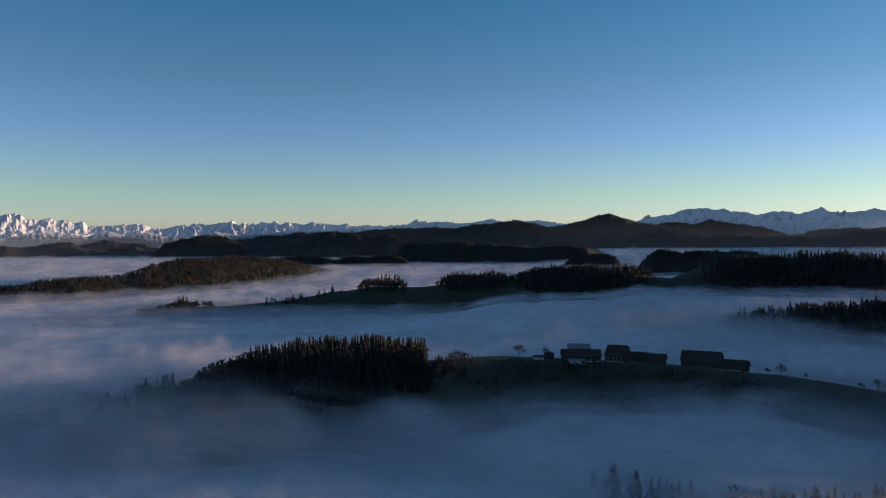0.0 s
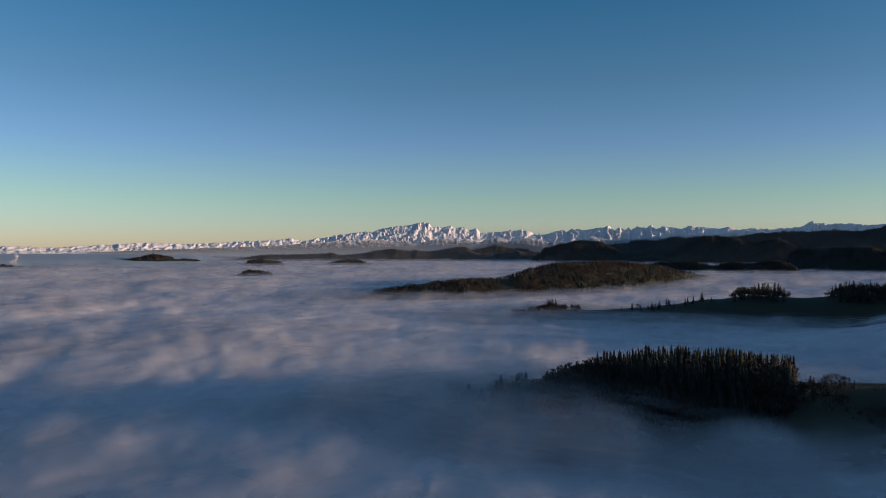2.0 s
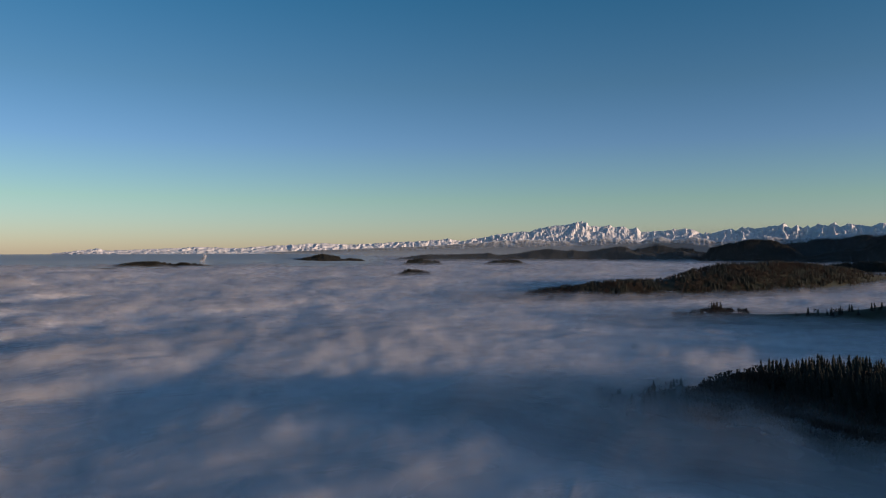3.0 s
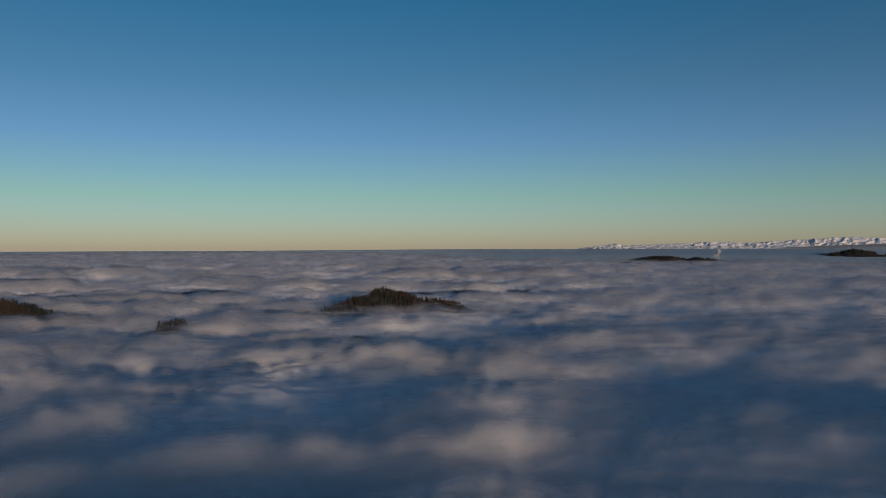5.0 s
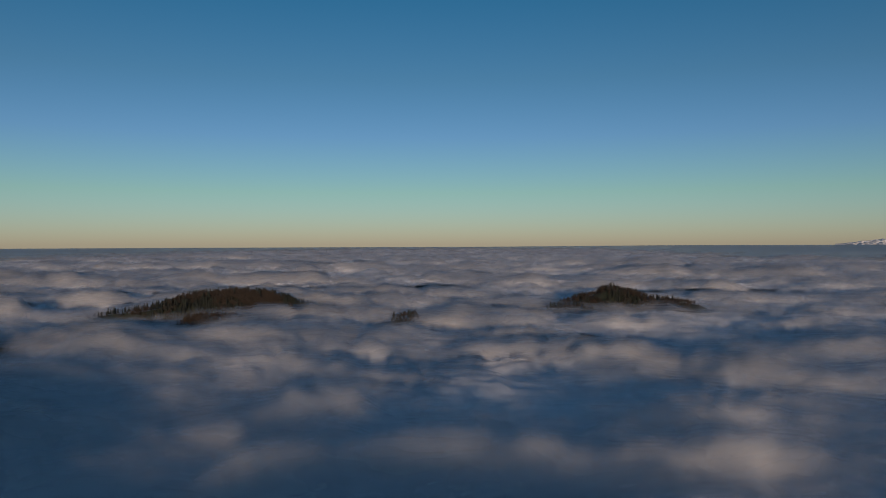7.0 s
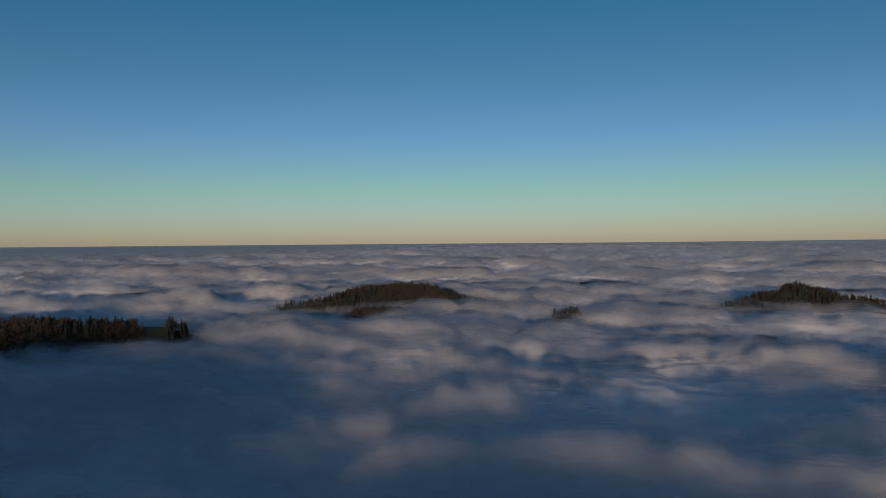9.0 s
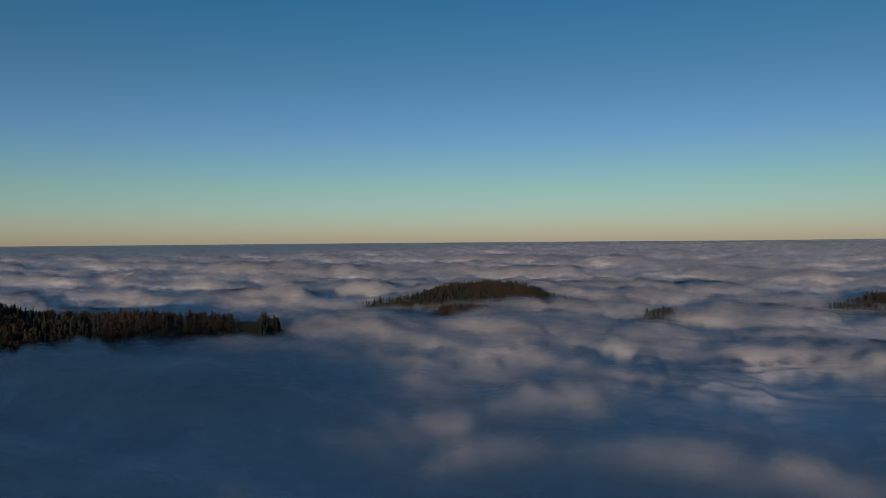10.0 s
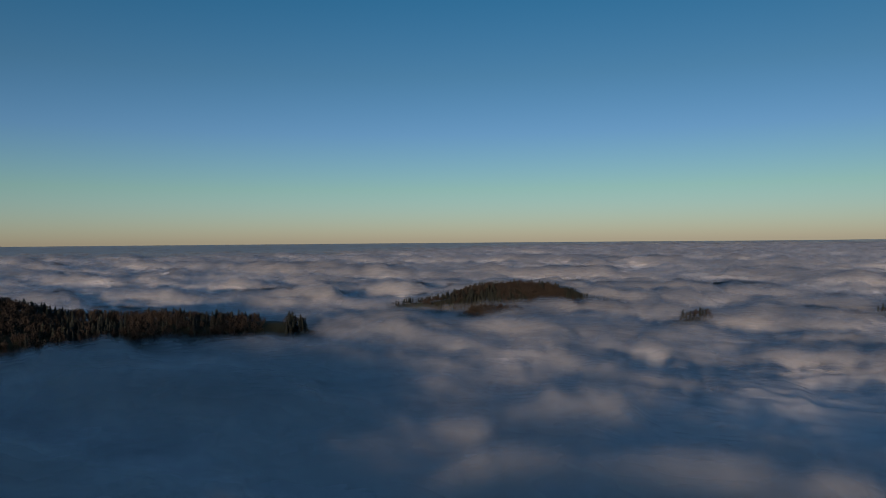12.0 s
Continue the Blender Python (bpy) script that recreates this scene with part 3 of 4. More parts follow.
def wooded_hill(dist, depth, profile):
    """A wooded hill before the mountains: its skyline by heading and degrees above eye level, at that distance and of that half depth."""
    k = len(HILL_TREES)
    ends = [(profile[0][0] + 1.0, profile[0][1] - 1.1), (profile[-1][0] - 1.0, profile[-1][1] - 1.1)]
    p = np.array(sorted(profile + ends), float)
    az = np.arange(p[0, 0], p[-1, 0] + 0.01, 0.06)
    crest = 100 + dist * np.tan(np.radians(np.interp(az, p[:, 0], p[:, 1]) - 0.14 + 0.07 * fbm(az * 10, az * 0, 9, 400 + k, 3, 0.5)))
    foot = float(fog_level(az.mean(), dist)) - 30
    v = np.linspace(-1, 1, 21)

    def height(x, y, i, w):
        top = np.interp(i, np.arange(len(az)), crest)
        spurs = 0.32 * fbm(x, y, 150, 300 + k, 4, 0.5) * np.sin(np.clip(np.abs(w), 0, 1) * np.pi)
        return foot + (top - foot) * (np.cos(w * np.pi / 2) ** 1.1 + spurs)

    i, w = np.meshgrid(np.arange(len(az)), v, indexing="ij")
    x, y = polar(az[i], dist + depth * w)
    me = mesh_np("hill", np.stack([x, y, height(x, y, i, w)], -1).reshape(-1, 3), quads=lattice(len(az), len(v)), smooth=True)
    me.materials.append(FAR_WOOD)
    tagged(new("hill", me), "distant dark wooded hill rising from the fog", "hill", kind="structure")
    rng = np.random.RandomState(500 + k)
    n = int(min(2600, 5.5 * dist * np.radians(az[-1] - az[0]) * depth / 130))
    ia, iw = rng.uniform(0, len(az) - 1.01, n), np.clip(rng.normal(-0.12, 0.3, n), -0.95, 0.5)
    tx, ty = polar(az[0] + ia * 0.06, dist + depth * iw)
    tz = height(tx, ty, ia, iw)
    keep = fbm(tx, ty, 90, 320 + k, 3) > -0.18
    HILL_TREES.append([(a, b, c - 1, rng.uniform(6, 12), rng.uniform(1.0, 1.9)) for a, b, c, q in zip(tx, ty, tz, keep) if q])


wooded_hill(4440, 70, [(27.4, 0.18), (25.8, 0.58), (24.5, 0.75), (23, 0.79), (19.5, 0.08)])
wooded_hill(4050, 150, [(46.3, -0.71), (43.7, -0.22), (42.6, -0.13), (40.2, -0.13), (38.5, -0.05), (37.8, 0.08), (37.2, -0.14), (35.5, -0.09), (33.3, 0.37), (31.5, 0.12), (31.4, 0.23), (30.9, 0.24), (30.1, 0.11), (27.7, 0.5), (27.2, 0.42), (26, -0.06), (25.2, 0.06), (24.5, -0.07), (23, 0.17), (22.4, 0.01), (21.9, 0.09), (18.3, -0.6)])
wooded_hill(3880, 110, [(21.6, -0.16), (21.1, 0.33), (18.3, 0.92), (16.9, 0.8), (15.6, 0.33), (14.6, -0.37)])
wooded_hill(4280, 100, [(17.1, 0.41), (15.6, 0.71), (14.8, 0.76), (14, 1.02), (12.5, 0.93), (11.6, 1.19), (10.6, 1.1), (9.4, 1.19), (6, 0.75)])
wooded_hill(3820, 160, [(15.7, -0.62), (13.3, 0.02), (11.2, 0.32), (9.9, 0.84), (9.2, 1.24), (8.8, 1.32), (7.1, 1.19), (5.7, 0.66), (4.2, 1.1), (3.2, 0.6), (2, 0.2), (0, -0.4)])
wooded_hill(4230, 160, [(8.2, 1.01), (5.5, 1.46), (0.6, 1.62), (-0.7, 1.53), (-3, 1.88), (-3.8, 1.87), (-5.9, 2.17), (-8.3, 1.58), (-9.6, 1.74), (-12.6, 2.58), (-13.2, 2.53), (-15.1, 1.9), (-18.4, 1.31), (-19.6, 0.96), (-20.4, 0.4)])
wooded_hill(4425, 50, [(-15.5, 1.34), (-16.8, 1.75), (-17.8, 1.91), (-19.2, 1.68), (-20.2, 2.04), (-20.8, 1.86), (-23.8, 1.4), (-25.3, 0.9), (-26.4, 0.4)])
wooded_hill(4000, 140, [(-15.1, 0.44), (-18.8, 1.3), (-19.6, 1.17), (-21.1, 0.69), (-23.1, 1), (-23.6, 0.91), (-24.6, 0.99), (-25.3, 0.78), (-27.1, 0.88), (-28.5, 0.82), (-31.4, 1.2), (-33.1, 1.06), (-37, 0.46), (-41, -0.59)])
wooded_hill(4330, 70, [(-25.3, 0.57), (-26.8, 1.04), (-27.8, 1.18), (-31.4, 1.28), (-33.7, 1.09), (-37.3, 0.1)])
wooded_hill(3300, 150, [(3.8, -1.04), (3.4, -0.15), (3, 0.2), (2, 0.38), (-0.7, 0.46), (-2.1, 0.36), (-3, 0.14), (-3.8, 0.27), (-5.2, 0.13), (-6.5, 0.17), (-7.8, -0.01), (-9.6, 0.11), (-11.3, -0.07), (-13.4, -0.73)])
wooded_hill(2950, 40, [(-10, -0.86), (-10.9, -0.55), (-11.7, -0.47), (-12.6, -0.55), (-13.4, -0.9)])
wooded_hill(2600, 110, [(-15.3, -1.29), (-15.6, -0.86), (-16.1, -0.51), (-16.6, -0.3), (-17.2, -0.26), (-18, -0.39), (-21.9, -0.31), (-23.1, -0.44), (-24.9, -0.84)])
wooded_hill(3080, 50, [(13.8, -1.07), (12.5, -0.77), (11.2, -0.65), (9.9, -0.66), (8.2, -0.89), (7.3, -0.67), (6, -0.72), (3.8, -0.6), (2.9, -0.96)])
wooded_hill(3760, 110, [(53.9, -0.93), (53, -0.53), (50.8, -0.12), (49, -0.44), (47.9, -0.48), (47.2, -0.89)])
wooded_hill(3545, 80, [(68.5, -1.17), (65.8, -0.93), (64.5, -0.67), (63.2, -0.63), (62.1, -0.77), (61.9, -0.9), (61.2, -0.73), (60.6, -0.73), (57.9, -1.23)])
wooded_hill(3590, 60, [(38.2, -1.05), (37.8, -0.78), (37.1, -0.56), (35.9, -0.52), (35.3, -0.65), (34.6, -0.95)])
wooded_hill(2880, 40, [(45.3, -1.77), (44.2, -1.36), (43.5, -1.32), (42.4, -1.54), (42, -1.8)])
wooded_hill(3600, 60, [(44.7, -0.97), (44.1, -0.62), (43.4, -0.48), (42.5, -0.48), (41.6, -0.75), (41.2, -1.06)])


# ---- trees ----
def spruce_shape(seed, tiers=7, points=7):
    """A spruce of height 1: ragged drooping skirts of branches round a stem."""
    rnd = random.Random(seed)
    vs, fs = [], []
    for k in range(tiers):
        f = k / tiers
        z1 = 0.12 + 0.88 * ((k + 1.35) / (tiers + 0.35))
        z0 = 0.08 + 0.88 * f
        rad = 0.225 * (1 - f) ** 0.85 * rnd.uniform(0.85, 1.15) + 0.012
        turn = rnd.random() * 6.28
        tip = len(vs)
        vs.append((rnd.uniform(-0.006, 0.006), rnd.uniform(-0.006, 0.006), min(z1, 1.0)))
        for i in range(points * 2):
            a = turn + i * math.pi / points
            q = rad * (rnd.uniform(0.8, 1.2) if i % 2 == 0 else rnd.uniform(0.4, 0.6))
            vs.append((q * math.cos(a), q * math.sin(a), z0 + (rnd.uniform(-0.03, 0.0) if i % 2 == 0 else 0.035)))
        for i in range(points * 2):
            fs.append((tip, tip + 1 + i, tip + 1 + (i + 1) % (points * 2)))
    return np.array(vs), np.array(fs)


def leafless_shape(seed, bits=90):
    """A bare broadleaved tree of height 1: a stem and a crown of many small tufts of twigs."""
    rnd = random.Random(seed)
    vs, fs = [], []
    for i in range(4):
        a, b = i * math.pi / 2, (i + 1) * math.pi / 2
        k = len(vs)
        vs += [(0.02 * math.cos(a), 0.02 * math.sin(a), 0), (0.02 * math.cos(b), 0.02 * math.sin(b), 0), (0, 0, 0.7)]
        fs.append((k, k + 1, k + 2))
    for i in range(bits):
        a, u, q = rnd.random() * 6.28, rnd.uniform(-1, 1), rnd.random() ** 0.45
        c = math.sqrt(1 - u * u)
        p = Vector((0.30 * q * c * math.cos(a), 0.30 * q * c * math.sin(a), 0.60 + 0.38 * q * u))
        out = (p - Vector((0, 0, 0.3))).normalized()
        side = out.cross(Vector((rnd.uniform(-1, 1), rnd.uniform(-1, 1), rnd.uniform(-1, 1)))).normalized()
        s = rnd.uniform(0.035, 0.10)
        k = len(vs)
        vs += [tuple(p - out * s), tuple(p + out * s * 0.8 + side * s * 0.5), tuple(p + out * s * 0.8 - side * s * 0.5)]
        fs.append((k, k + 1, k + 2))
    return np.array(vs), np.array(fs)


def joined(name, shapes, places, mat, label, category="forest"):
    """One mesh of many trees: places are x, y, z, height, width factor."""
    rng = np.random.RandomState(len(places))
    vs, fs, at = [], [], 0
    for i, (x, y, z, h, w) in enumerate(places):
        v, f = shapes[rng.randint(len(shapes))]
        a = rng.rand() * 6.28
        c, s = math.cos(a), math.sin(a)
        vs.append(np.stack([x + (v[:, 0] * c - v[:, 1] * s) * h * w, y + (v[:, 0] * s + v[:, 1] * c) * h * w, z + v[:, 2] * h], -1))
        fs.append(f + at)
        at += len(v)
    me = mesh_np(name, np.concatenate(vs), tris=np.concatenate(fs))
    me.materials.append(mat)
    return tagged(new(name, me), label, category, kind="stuff")


SPRUCES = [spruce_shape(s) for s in range(8)]
SPRUCES_FAR = [spruce_shape(20 + s, 4, 4) for s in range(5)]
BARES = [leafless_shape(40 + s) for s in range(8)]
BARES_FAR = [leafless_shape(60 + s, 64) for s in range(6)]


def wood(ridge, a0, a1, spread, gap, height, share, seed, back=0.5, blunt=False):
    """Places of trees along a ridge between two headings: spruces and broadleaved, share of spruces by patches."""
    rng = np.random.RandomState(seed)
    p = np.array(sorted(RIDGES[ridge]), float)
    n = int(max(20, (abs(a1 - a0) * math.pi / 180 * p[:, 1].mean()) * spread * (1 + back) / gap ** 2))
    az = rng.uniform(min(a0, a1), max(a0, a1), n)
    r = np.interp(az, p[:, 0], p[:, 1]) + rng.uniform(-1, back, n) * spread
    x, y = polar(az, r)
    z = ground_height(x, y)
    fogz = fog_top(x, y)
    ends = np.clip(np.minimum((az - min(a0, a1)) * (9 if blunt else 1), max(a0, a1) - az) / (0.16 * abs(a1 - a0)), 0, 1)
    patch = fbm(x, y, 75, seed + 7, 3, 0.6)
    h = height * (1.04 - 0.42 * rng.rand(n) ** 1.8) * (0.6 + 0.4 * ends) * (1 + 0.34 * patch)
    keep = (z + h > fogz - 3) & (rng.rand(n) < 0.25 + 0.75 * ends) & (patch > -0.5 + 0.45 * (1 - ends))
    x, y, z, h = x[keep], y[keep], z[keep], h[keep]
    if ridge == "forest_hill" and height > 20:
        share = share + 0.25 - 0.9 * np.clip((az[keep] - 12.5) / 4, 0, 1) - 0.6 * np.clip((np.interp(az, p[:, 0], p[:, 1]) - r - 40)[keep] / 70, 0, 1)
    kind = fbm(x, y, 70, seed + 3, 2) * 1.4 + rng.uniform(-0.35, 0.35, len(x)) < (share - 0.5) * 1.6
    slim = 0.72 if height > 21 else 0.95
    conif = [(a, b, c - 0.5, d, slim * rng.uniform(0.9, 1.3)) for a, b, c, d, k in zip(x, y, z, h, kind) if k]
    broad = [(a, b, c - 0.5, d * 0.8, rng.uniform(0.9, 1.4)) for a, b, c, d, k in zip(x, y, z, h, kind) if not k]
    return conif, broad


WOODS = [
    ("forest_hill", 20.0, 1.2, 125, 4.9, 23, 0.62, 1, 0.35, True), ("near_woods", 35, 19.5, 100, 9.5, 20, 0.7, 2, 0.5, True), ("front_bank", -8.5, -38, 40, 8, 17, 0.85, 3, 0.6, True),
    ("middle_ridge", 22, 17, 45, 8, 15, 0.3, 4, 0.5, False), ("middle_ridge", 20.5, 19.3, 25, 6, 23, 0.75, 25, 0.4, False), ("middle_ridge", 14.5, 7, 50, 14, 16, 0.6, 24, -0.3, False), ("middle_ridge", 6.8, 2.8, 60, 8, 24, 0.4, 5, 0.5, False), ("middle_ridge", 0.6, -5.5, 80, 8, 24, 0.5, 6, 0.6, False),
    ("middle_ridge", -5, -16.4, 190, 7, 22, 0.5, 7, 0.4, False), ("middle_ridge", -19.4, -35, 200, 7, 24, 0.55, 8, 0.3, False),
    ("side_ridge", -18.5, -45, 90, 6.5, 21, 0.7, 9, 0.5, False), ("back_ridge", 35, 23.6, 190, 7, 17, 0.5, 10, 0.5, False), ("back_ridge", 24.5, 9.6, 300, 7.5, 17, 0.45, 11, 0.25, False),
    ("island_a", 122, 108.5, 85, 5, 19, 0.5, 12, 0.7, False), ("island_a", 125, 119.5, 20, 7, 13, 0.6, 31, 0.6, False), ("island_a", 110, 106, 20, 9, 13, 0.7, 32, 0.6, False), ("island_a_front", 119, 113.6, 45, 5.5, 19, 0.3, 13, 0.6, False),
    ("island_b", 90, 79, 60, 5.5, 17, 0.42, 14, 0.5, False), ("island_b_front", 90.6, 87, 20, 8, 17, 0.9, 17, 0.6, False), ("islet_c", 103, 100.6, 25, 8, 17, 0.5, 15, 0.8, False),
    ("forest_hill", 0.4, -27, 90, 4.6, 6, 0.2, 19, -0.22, False), ("forest_hill", 1.6, -2.8, 80, 7, 11, 0.35, 20, 0.0, False), ("left_hill", 133.6, 172, 120, 6.2, 19, 0.32, 16, 0.3, False), ("left_hill", 133.7, 138, 60, 6.5, 17, 0.35, 33, 0.3, False), ("left_hill", 130.6, 132.4, 45, 6, 18, 0.5, 18, 0.3, False),
]
def part(name, bm, mat, parent, label=""):
    """Links a bmesh as one mesh object under a thing or a part."""
    me = bpy.data.meshes.new(name)
    bm.to_mesh(me)
    bm.free()
    me.materials.append(mat)
    ob = new(name, me)
    ob.parent = parent
    return tagged(ob, label)


def tube(bm, a, b, ra, rb, sides=5):
    """A tapered limb from a to b."""
    a, b = Vector(a), Vector(b)
    q = (b - a).to_track_quat("Z", "Y")
    lo, hi = [], []
    for i in range(sides):
        c = Vector((math.cos(i * 2 * math.pi / sides), math.sin(i * 2 * math.pi / sides), 0))
        lo.append(bm.verts.new(a + q @ (c * ra)))
        hi.append(bm.verts.new(b + q @ (c * rb)))
    for i in range(sides):
        k = (i + 1) % sides
        bm.faces.new((lo[i], lo[k], hi[k], hi[i]))
    bm.faces.new(hi)


def spruce_thing(seed):
    """One spruce of height 1, with its stem and its crown of drooping boughs."""
    tree = tagged(new("spruce"), "tall dark green spruce at the edge of the forest", "tree", "spruces of the wooded hill")
    bm = bmesh.new()
    tube(bm, (0, 0, 0), (0, 0, 0.95), 0.014, 0.003, 5)
    part("trunk", bm, BARK, tree, "grey-brown bark")
    v, f = spruce_shape(seed, 9, 8)
    bm = bmesh.new()
    vs = [bm.verts.new(p) for p in v]
    for t in f:
        bm.faces.new([vs[i] for i in t])
    part("crown", bm, SPRUCE, tree, "dark green needles")
    return tree


def bare_tree(name, height, spread, seed, label, depth=6):
    """A leafless broadleaved tree: trunk, limbs forking into fine twigs."""
    rnd = random.Random(seed)
    tree = tagged(new(name), label, "tree")
    trunk, crown = bmesh.new(), bmesh.new()
    fork = height * 0.28
    tube(trunk, (0, 0, -1), (0, 0, fork), height * 0.028, height * 0.02, 7)

    def grow(p, d, length, radius, level):
        end = p + d * length
        tube(crown, p, end, max(radius, 0.055), max(radius * 0.62, 0.045), 5 if level < 2 else 3)
        if level >= depth:
            return
        for i in range(3 if level < 4 else 2):
            turn = Vector((rnd.gauss(0, 1), rnd.gauss(0, 1), rnd.gauss(0.25, 0.7))).normalized()
            grow(end if i else p + d * length * 0.7, (d * 1.0 + turn * (0.75 * spread)).normalized(), length * rnd.uniform(0.62, 0.85), radius * 0.6, level + 1)

    for i in range(7):
        a = i * 2.4 + rnd.uniform(-0.3, 0.3)
        up = (0.5, 0.9, 1.4, 2.2, 3.5, 0.7, 1.1)[i]
        grow(Vector((0, 0, fork * rnd.uniform(0.75, 1))), Vector((math.cos(a) * spread, math.sin(a) * spread, up * spread)).normalized(), height * (0.17 + 0.02 * min(up, 2.5)), height * 0.012, 1)
    part("trunk", trunk, BARK, tree, "rough grey-brown trunk")
    part("branches", crown, BARK, tree, "fine bare twigs")
    return tree


def box(bm, x0, x1, y0, y1, z0, z1):
    v = [bm.verts.new((x, y, z)) for x in (x0, x1) for y in (y0, y1) for z in (z0, z1)]
    for f in ((0, 1, 3, 2), (4, 6, 7, 5), (0, 4, 5, 1), (2, 3, 7, 6), (0, 2, 6, 4), (1, 5, 7, 3)):
        bm.faces.new([v[i] for i in f])


PLANKS = grained("weathered_boards", (0.030, 0.022, 0.016), (0.085, 0.062, 0.045), 1.2, 0.9, 0.02)
TILES = grained("old_roof_tiles", (0.030, 0.022, 0.020), (0.075, 0.052, 0.045), 0.8, 0.9, 0.03)
SHEET_METAL = grained("grey_sheet_roof", (0.16, 0.17, 0.18), (0.27, 0.28, 0.29), 2.5, 0.6)
RENDERED = grained("pale_rendered_wall", (0.42, 0.40, 0.36), (0.60, 0.58, 0.53), 2.0, 0.9, 0.01)
GLASS = grained("dark_window_glass", (0.015, 0.018, 0.022), (0.03, 0.035, 0.04), 1.0, 0.12)
WHITE = grained("white_paint", (0.6, 0.6, 0.58), (0.75, 0.75, 0.73), 0.7, 0.6)
STEEL = grained("galvanised_steel", (0.22, 0.23, 0.24), (0.36, 0.37, 0.38), 0.5, 0.5, metal=0.8)


def farm_building(name, label, length, width, wall_h, roof_h, wall_mat, roof_mat, hip=0.0, windows=4, rows=1, chimney=False, base=0.0, door=True, over=1.2):
    """A building along x: walls with gables, two roof slopes of tiles with eaves, windows, a gate and a chimney. Its long front looks to -y."""
    house = tagged(new(name), label, "building")
    l, w = length / 2, width / 2
    bm = bmesh.new()
    for sx in (-1, 1):
        a = [bm.verts.new(p) for p in ((sx * l, -w, -3), (sx * l, w, -3), (sx * l, w, wall_h), (sx * (l - hip), 0, wall_h + roof_h - 0.3), (sx * l, -w, wall_h))]
        bm.faces.new(a)
        b = [bm.verts.new(p) for p in ((sx * l - sx * 0.4, -w + 0.4, -3), (sx * l - sx * 0.4, w - 0.4, -3), (sx * l - sx * 0.4, w - 0.4, wall_h), (sx * l - sx * 0.4, -w + 0.4, wall_h))]
        bm.faces.new(b)
    for sy in (-1, 1):
        box(bm, -l, l, sy * w - 0.2, sy * w + 0.2, -3, wall_h)
    if base:
        part("plinth", plinth_of(l, w, base), RENDERED, house, "pale rendered lower wall")
    part("wall", bm, wall_mat, house)
    rise = roof_h / w
    for sy in (-1, 1):
        bm = bmesh.new()
        e = over
        top = [(-l + hip - e * 0.6, 0, wall_h + roof_h), (l - hip + e * 0.6, 0, wall_h + roof_h), (l + e, sy * (w + e), wall_h - e * rise), (-l - e, sy * (w + e), wall_h - e * rise)]
        up, lo = [bm.verts.new((x, y, z + 0.28)) for x, y, z in top], [bm.verts.new(p) for p in top]
        bm.faces.new(up)
        bm.faces.new(lo[::-1])
        for i in range(4):
            k = (i + 1) % 4
            bm.faces.new((up[i], lo[i], lo[k], up[k]))
        slope = part("roof", bm, roof_mat, house)
        # courses of tiles, each a step above the one below
        bm = bmesh.new()
        for c in range(1, 9):
            f = c / 9
            y, z = sy * (w + e) * f, wall_h + roof_h - (roof_h + e * rise) * f + 0.3
            half = l - hip + e * 0.6 + (hip + e * 0.4) * f
            box(bm, -half, half, y - 0.12, y + 0.12, z - 0.02, z + 0.10)
        part("tile_course", bm, roof_mat, slope)
    if hip:
        for sx in (-1, 1):
            bm = bmesh.new()
            bm.faces.new([bm.verts.new(p) for p in ((sx * (l - hip + over * 0.6), 0, wall_h + roof_h + 0.25), (sx * (l + over), -w - over, wall_h - over * rise + 0.25), (sx * (l + over), w + over, wall_h - over * rise + 0.25))])
            part("roof_hip", bm, roof_mat, house)
    for row in range(rows):
        for i in range(windows):
            x = -l + length * (i + 0.7) / (windows + 0.4)
            z = 1.2 + row * 2.8
            bm = bmesh.new()
            for x0, x1, z0, z1 in ((-0.65, 0.65, 1.3, 1.42), (-0.65, 0.65, 0.0, 0.1), (-0.65, -0.53, 0.1, 1.3), (0.53, 0.65, 0.1, 1.3), (-0.05, 0.05, 0.1, 1.3)):
                box(bm, x + x0, x + x1, -w - 0.29, -w - 0.19, z + z0, z + z1)
            fr = part("window", bm, WHITE, house, "white-framed window")
            bm = bmesh.new()
            box(bm, x - 0.53, x + 0.53, -w - 0.24, -w - 0.203, z + 0.1, z + 1.3)
            part("pane", bm, GLASS, fr)
    if door:
        bm = bmesh.new()
        for i in range(6):
            box(bm, l * 0.55 + i * 0.6, l * 0.55 + i * 0.6 + 0.57, -w - 0.30, -w - 0.203, 0, 3.4)
        part("barn_door", bm, PLANKS, house, "boarded barn door")
    if chimney:
        bm = bmesh.new()
        box(bm, l * 0.25, l * 0.25 + 0.9, -0.45, 0.45, wall_h + roof_h - 1.5, wall_h + roof_h + 1.5)
        box(bm, l * 0.25 - 0.1, l * 0.25 + 1.0, -0.55, 0.55, wall_h + roof_h + 1.5, wall_h + roof_h + 1.7)
        part("chimney", bm, RENDERED, house, "rendered chimney stack")
    return house


def plinth_of(l, w, base):
    bm = bmesh.new()
    box(bm, -l - 0.05, l + 0.05, -w - 0.28, -w - 0.21, -2, base)
    return bm


def stand(ob, az, r, turn=0.0, sink=0.0, level=None):
    """Sets a thing on the ground at a heading and distance, its front towards the valley."""
    x, y = polar(az, r)
    z = float(ground_height(np.array([x]), np.array([y]))[0]) if level is None else level
    ob.matrix_basis = pose(float(x), float(y), z - sink, 0, 0, az + turn)
    return ob


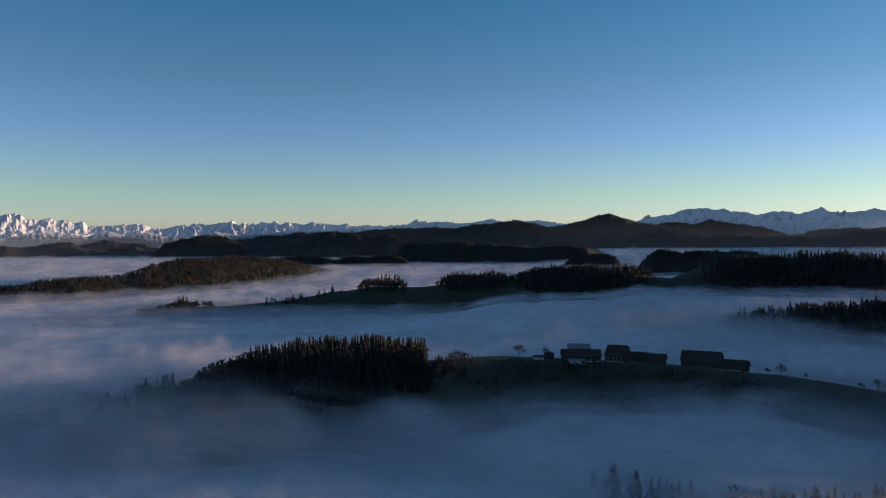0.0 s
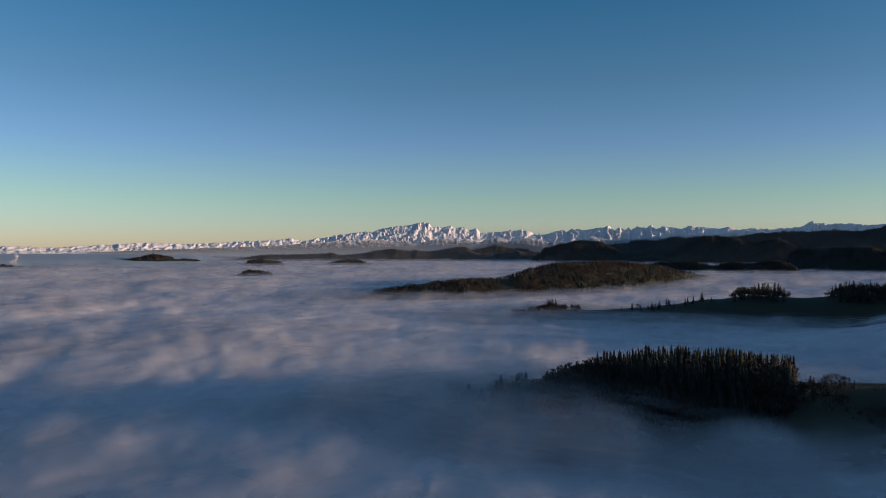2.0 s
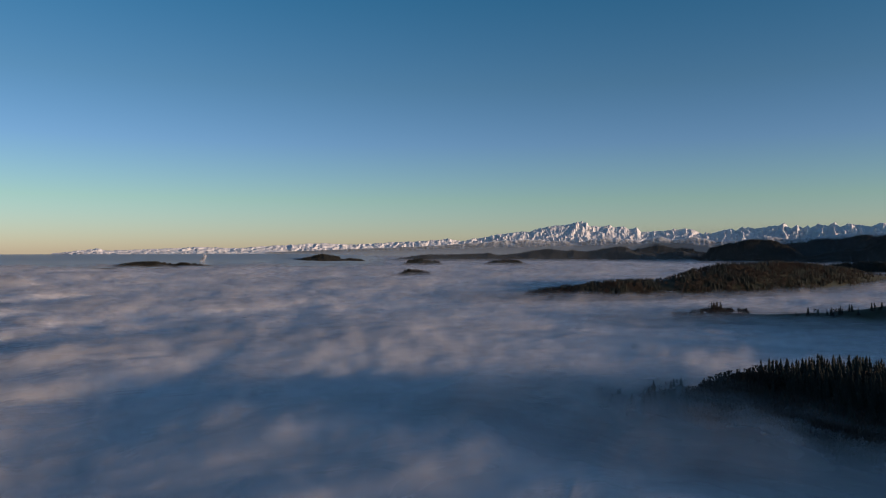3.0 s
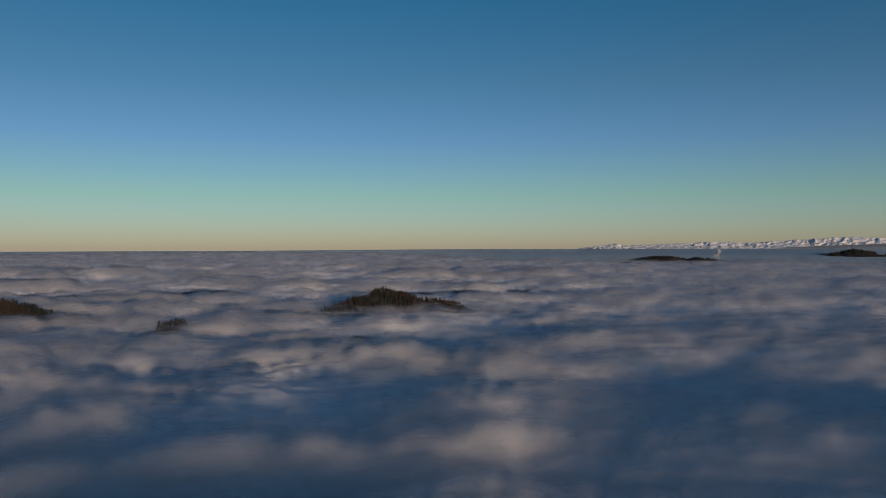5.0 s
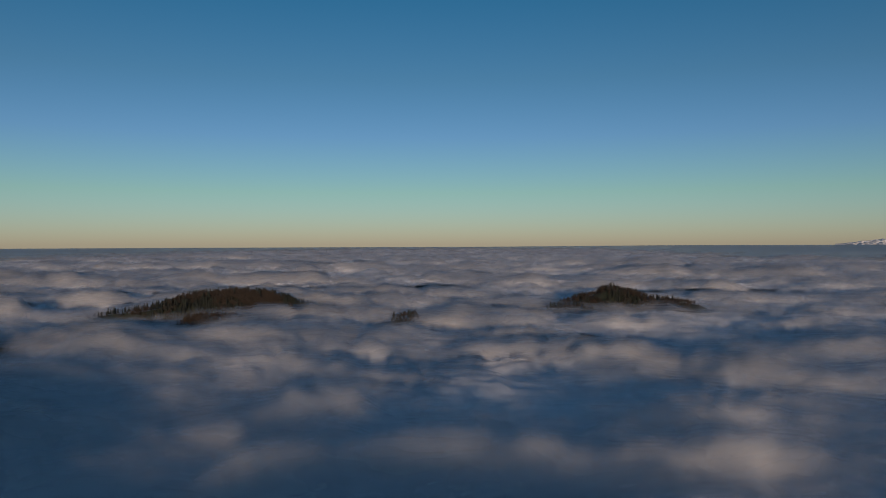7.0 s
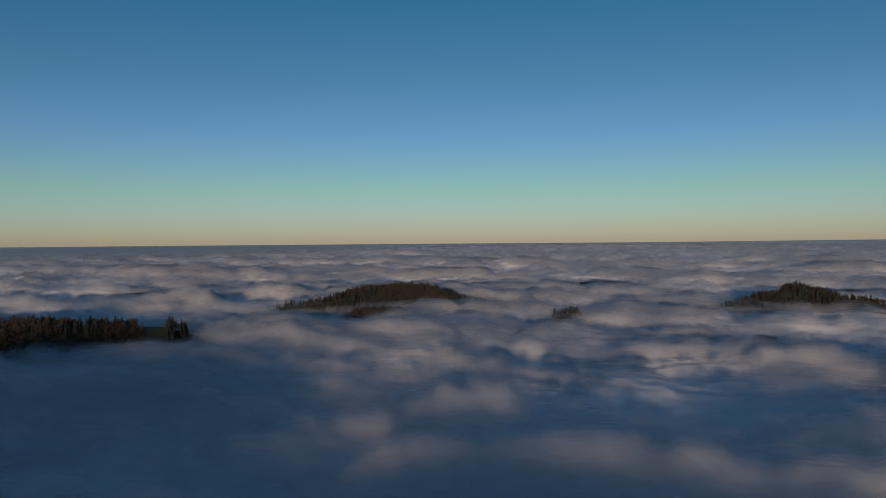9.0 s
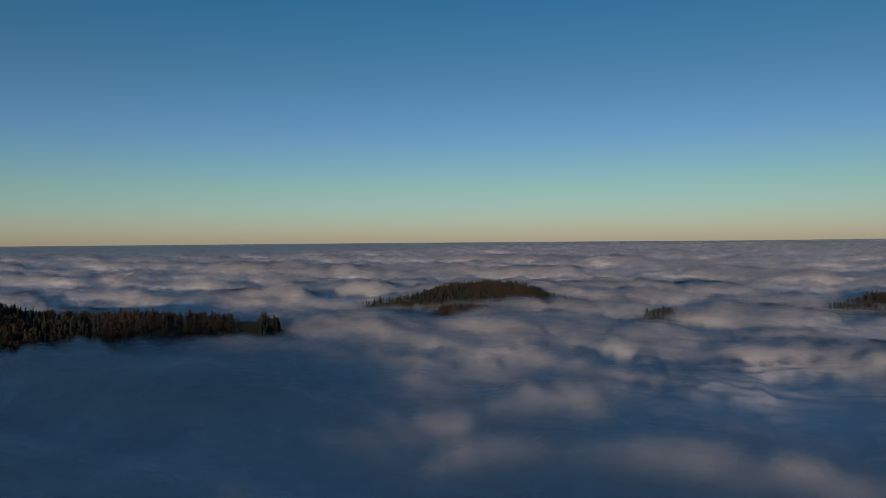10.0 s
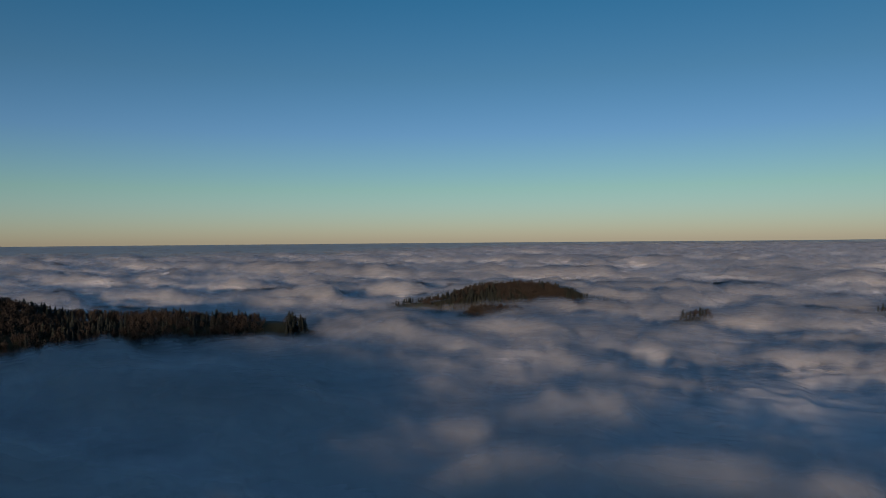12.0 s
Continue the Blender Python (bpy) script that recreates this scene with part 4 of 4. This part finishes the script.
# ---- the farm on the ridge ----
FARM = [
    (farm_building("barn", "long dark boarded barn with a low tiled roof", 36, 15, 6.0, 5.0, PLANKS, TILES, windows=6, base=1.2), -10.75, 700, 4, 0.6),
    (farm_building("barn", "grey sheet-roofed barn behind a larger one", 20, 12, 12.5, 3.2, PLANKS, SHEET_METAL, windows=0, door=False), -10.6, 722, 2, 0.5),
    (farm_building("shed", "low white-rendered farm shed before the barn", 15, 6, 3.0, 0.9, RENDERED, SHEET_METAL, windows=2, over=0.4), -10.45, 686, 3, 0.4),
    (farm_building("farmhouse", "tall dark timber farmhouse with a half-hipped roof", 22, 15, 8.0, 8.0, PLANKS, TILES, hip=2.2, windows=5, rows=2, chimney=True, base=1.6), -13.55, 704, -6, 0.6),
    (farm_building("barn", "low boarded wing joined to the farmhouse", 14, 11, 6.5, 4.0, PLANKS, TILES, windows=3), -15.15, 706, -6, 0.5),
    (farm_building("barn", "low dark barn at the yard's end", 17, 12, 5.2, 4.2, PLANKS, TILES, windows=3, chimney=True), -16.4, 700, -4, 0.5),
    (farm_building("barn", "large dark tiled barn with boarded walls", 33, 17, 7.5, 7.5, PLANKS, TILES, windows=5, chimney=True), -19.65, 690, -8, 0.4),
    (farm_building("farmhouse", "low farmhouse with pale lower wall and balcony", 23, 12, 5.6, 4.6, PLANKS, TILES, windows=6, rows=2, chimney=True, base=1.8), -21.9, 682, -8, 0.2),
    (farm_building("shed", "small yellowish shed beside the farm track", 12, 6, 2.8, 1.2, RENDERED, TILES, windows=1, over=0.4), -7.6, 690, 6, 0.4),
    (farm_building("shed", "small dark-roofed shed by a bare tree", 9, 6, 3.0, 2.6, PLANKS, TILES, windows=1, door=False, over=0.6), -8.3, 700, 2, 0.4),
    (farm_building("farmhouse", "lone dark-roofed farmhouse on a misty ridge", 24, 13, 4.5, 5.0, PLANKS, TILES, windows=5), 22.4, 1372, 6, 0.5),
]
for ob, az, r, turn, sink in FARM:
    stand(ob, az, r, turn, sink)

stand(bare_tree("oak", 14.5, 0.95, 11, "solitary bare round-crowned tree beside the farm"), -5.95, 694)
for az, r, h, seed in ((-0.55, 668, 11, 21), (-0.9, 672, 13, 22), (-1.35, 676, 12, 23), (-1.75, 680, 9, 24), (-25.0, 655, 11, 25), (-24.1, 660, 6, 26), (-31.0, 606, 12, 27), (-8.05, 716, 12, 28), (-30.0, 612, 6, 29), (-26.6, 650, 5, 30)):
    stand(bare_tree("bare_tree", h, 0.7, seed, "bare broadleaved tree on the misty ridge", 5), az, r)

# ---- woods ----
kinds = [spruce_thing(700 + i) for i in range(6)]
singles = []
for ridge, a0, a1, spread, gap, height, share, seed, back, near in WOODS:
    conif, broad = wood(ridge, a0, a1, spread, gap, height, share, seed, back, ridge == "forest_hill" and near)
    if ridge in ("near_woods", "front_bank"):
        singles += conif[:45]
        conif = conif[45:]
    if ridge == "forest_hill" and near:
        # the foremost trees of the slope stand singly
        conif.sort(key=lambda q: math.hypot(q[0], q[1]))
        shown = [q for q in conif if q[2] > -22]
        singles += shown[:200]
        chosen = set(shown[:200])
        conif = [q for q in conif if q not in chosen]
    if conif:
        joined("spruce_forest", SPRUCES if near else SPRUCES_FAR, conif, SPRUCE, "dark green spruce forest standing in the fog")
    if broad:
        joined("broadleaf_forest", BARES if near else BARES_FAR, broad, TWIGS, "brown leafless broadleaved woodland in winter")
for trees in HILL_TREES:
    joined("hill_forest", SPRUCES_FAR, trees, FAR_TREES, "dense dark woodland on a distant hill")
rng = random.Random(5)
x, y = polar(0.15, 662)
singles += [(float(x), float(y), float(ground_height(np.array([x]), np.array([y]))[0]), 9, 1.1)]
for q in (-22.75,):
    x, y = polar(q, 672)
    singles.append((float(x), float(y), float(ground_height(np.array([x]), np.array([y]))[0]), 7.5, 1.5))
for i, (x, y, z, h, w) in enumerate(singles):
    m = pose(x, y, z, 0, 0, rng.uniform(0, 360))
    ob = kinds[i] if i < len(kinds) else copy_thing(kinds[i % len(kinds)], m)
    ob.matrix_basis = m @ Matrix.Diagonal((h * w, h * w, h, 1))

# ---- far details: a mast on the highest hill, steam from a chimney ----
mast = tagged(new("radio_mast"), "slender steel radio mast on the wooded summit", "mast")
bm = bmesh.new()
for sx, sy in ((-1, -1), (1, -1), (1, 1), (-1, 1)):
    tube(bm, (sx * 2.2, sy * 2.2, 0), (sx * 0.5, sy * 0.5, 26), 0.5, 0.3, 4)
for k in range(6):
    z, h = 2 + k * 4, 2.2 - 1.7 * (2 + k * 4) / 26
    for a, b in (((-h, -h), (h, -h)), ((h, -h), (h, h)), ((h, h), (-h, h)), ((-h, h), (-h, -h))):
        tube(bm, (*a, z), (*b, z + 1.5), 0.22, 0.22, 3)
part("lattice", bm, STEEL, mast)
bm = bmesh.new()
tube(bm, (0, 0, 26), (0, 0, 36), 0.45, 0.25, 5)
part("aerial", bm, STEEL, mast, "thin aerial pole")
x, y = polar(-13.2, 4150)
mast.matrix_basis = pose(float(x), float(y), 262)

n = 40
rng = np.random.RandomState(9)
bm = bmesh.new()
for k in range(n):
    f = k / n
    x, y = polar(59.6 + 0.10 * math.sin(f * 5) + 0.12 * f, 3420)
    bmesh.ops.create_icosphere(bm, subdivisions=2, radius=3 + 6 * f * rng.uniform(0.6, 1.2), matrix=pose(x + rng.normal(0, 4), y + rng.normal(0, 4), 40 + 46 * f, 0, 0, 30 * k))
me = bpy.data.meshes.new("steam_plume")
bm.to_mesh(me)
bm.free()
me.materials.append(mist("steam", 14, 0.35, 0.8, 0.35))
tagged(new("steam_plume", me), "pale column of steam rising through the fog", "steam", kind="stuff")
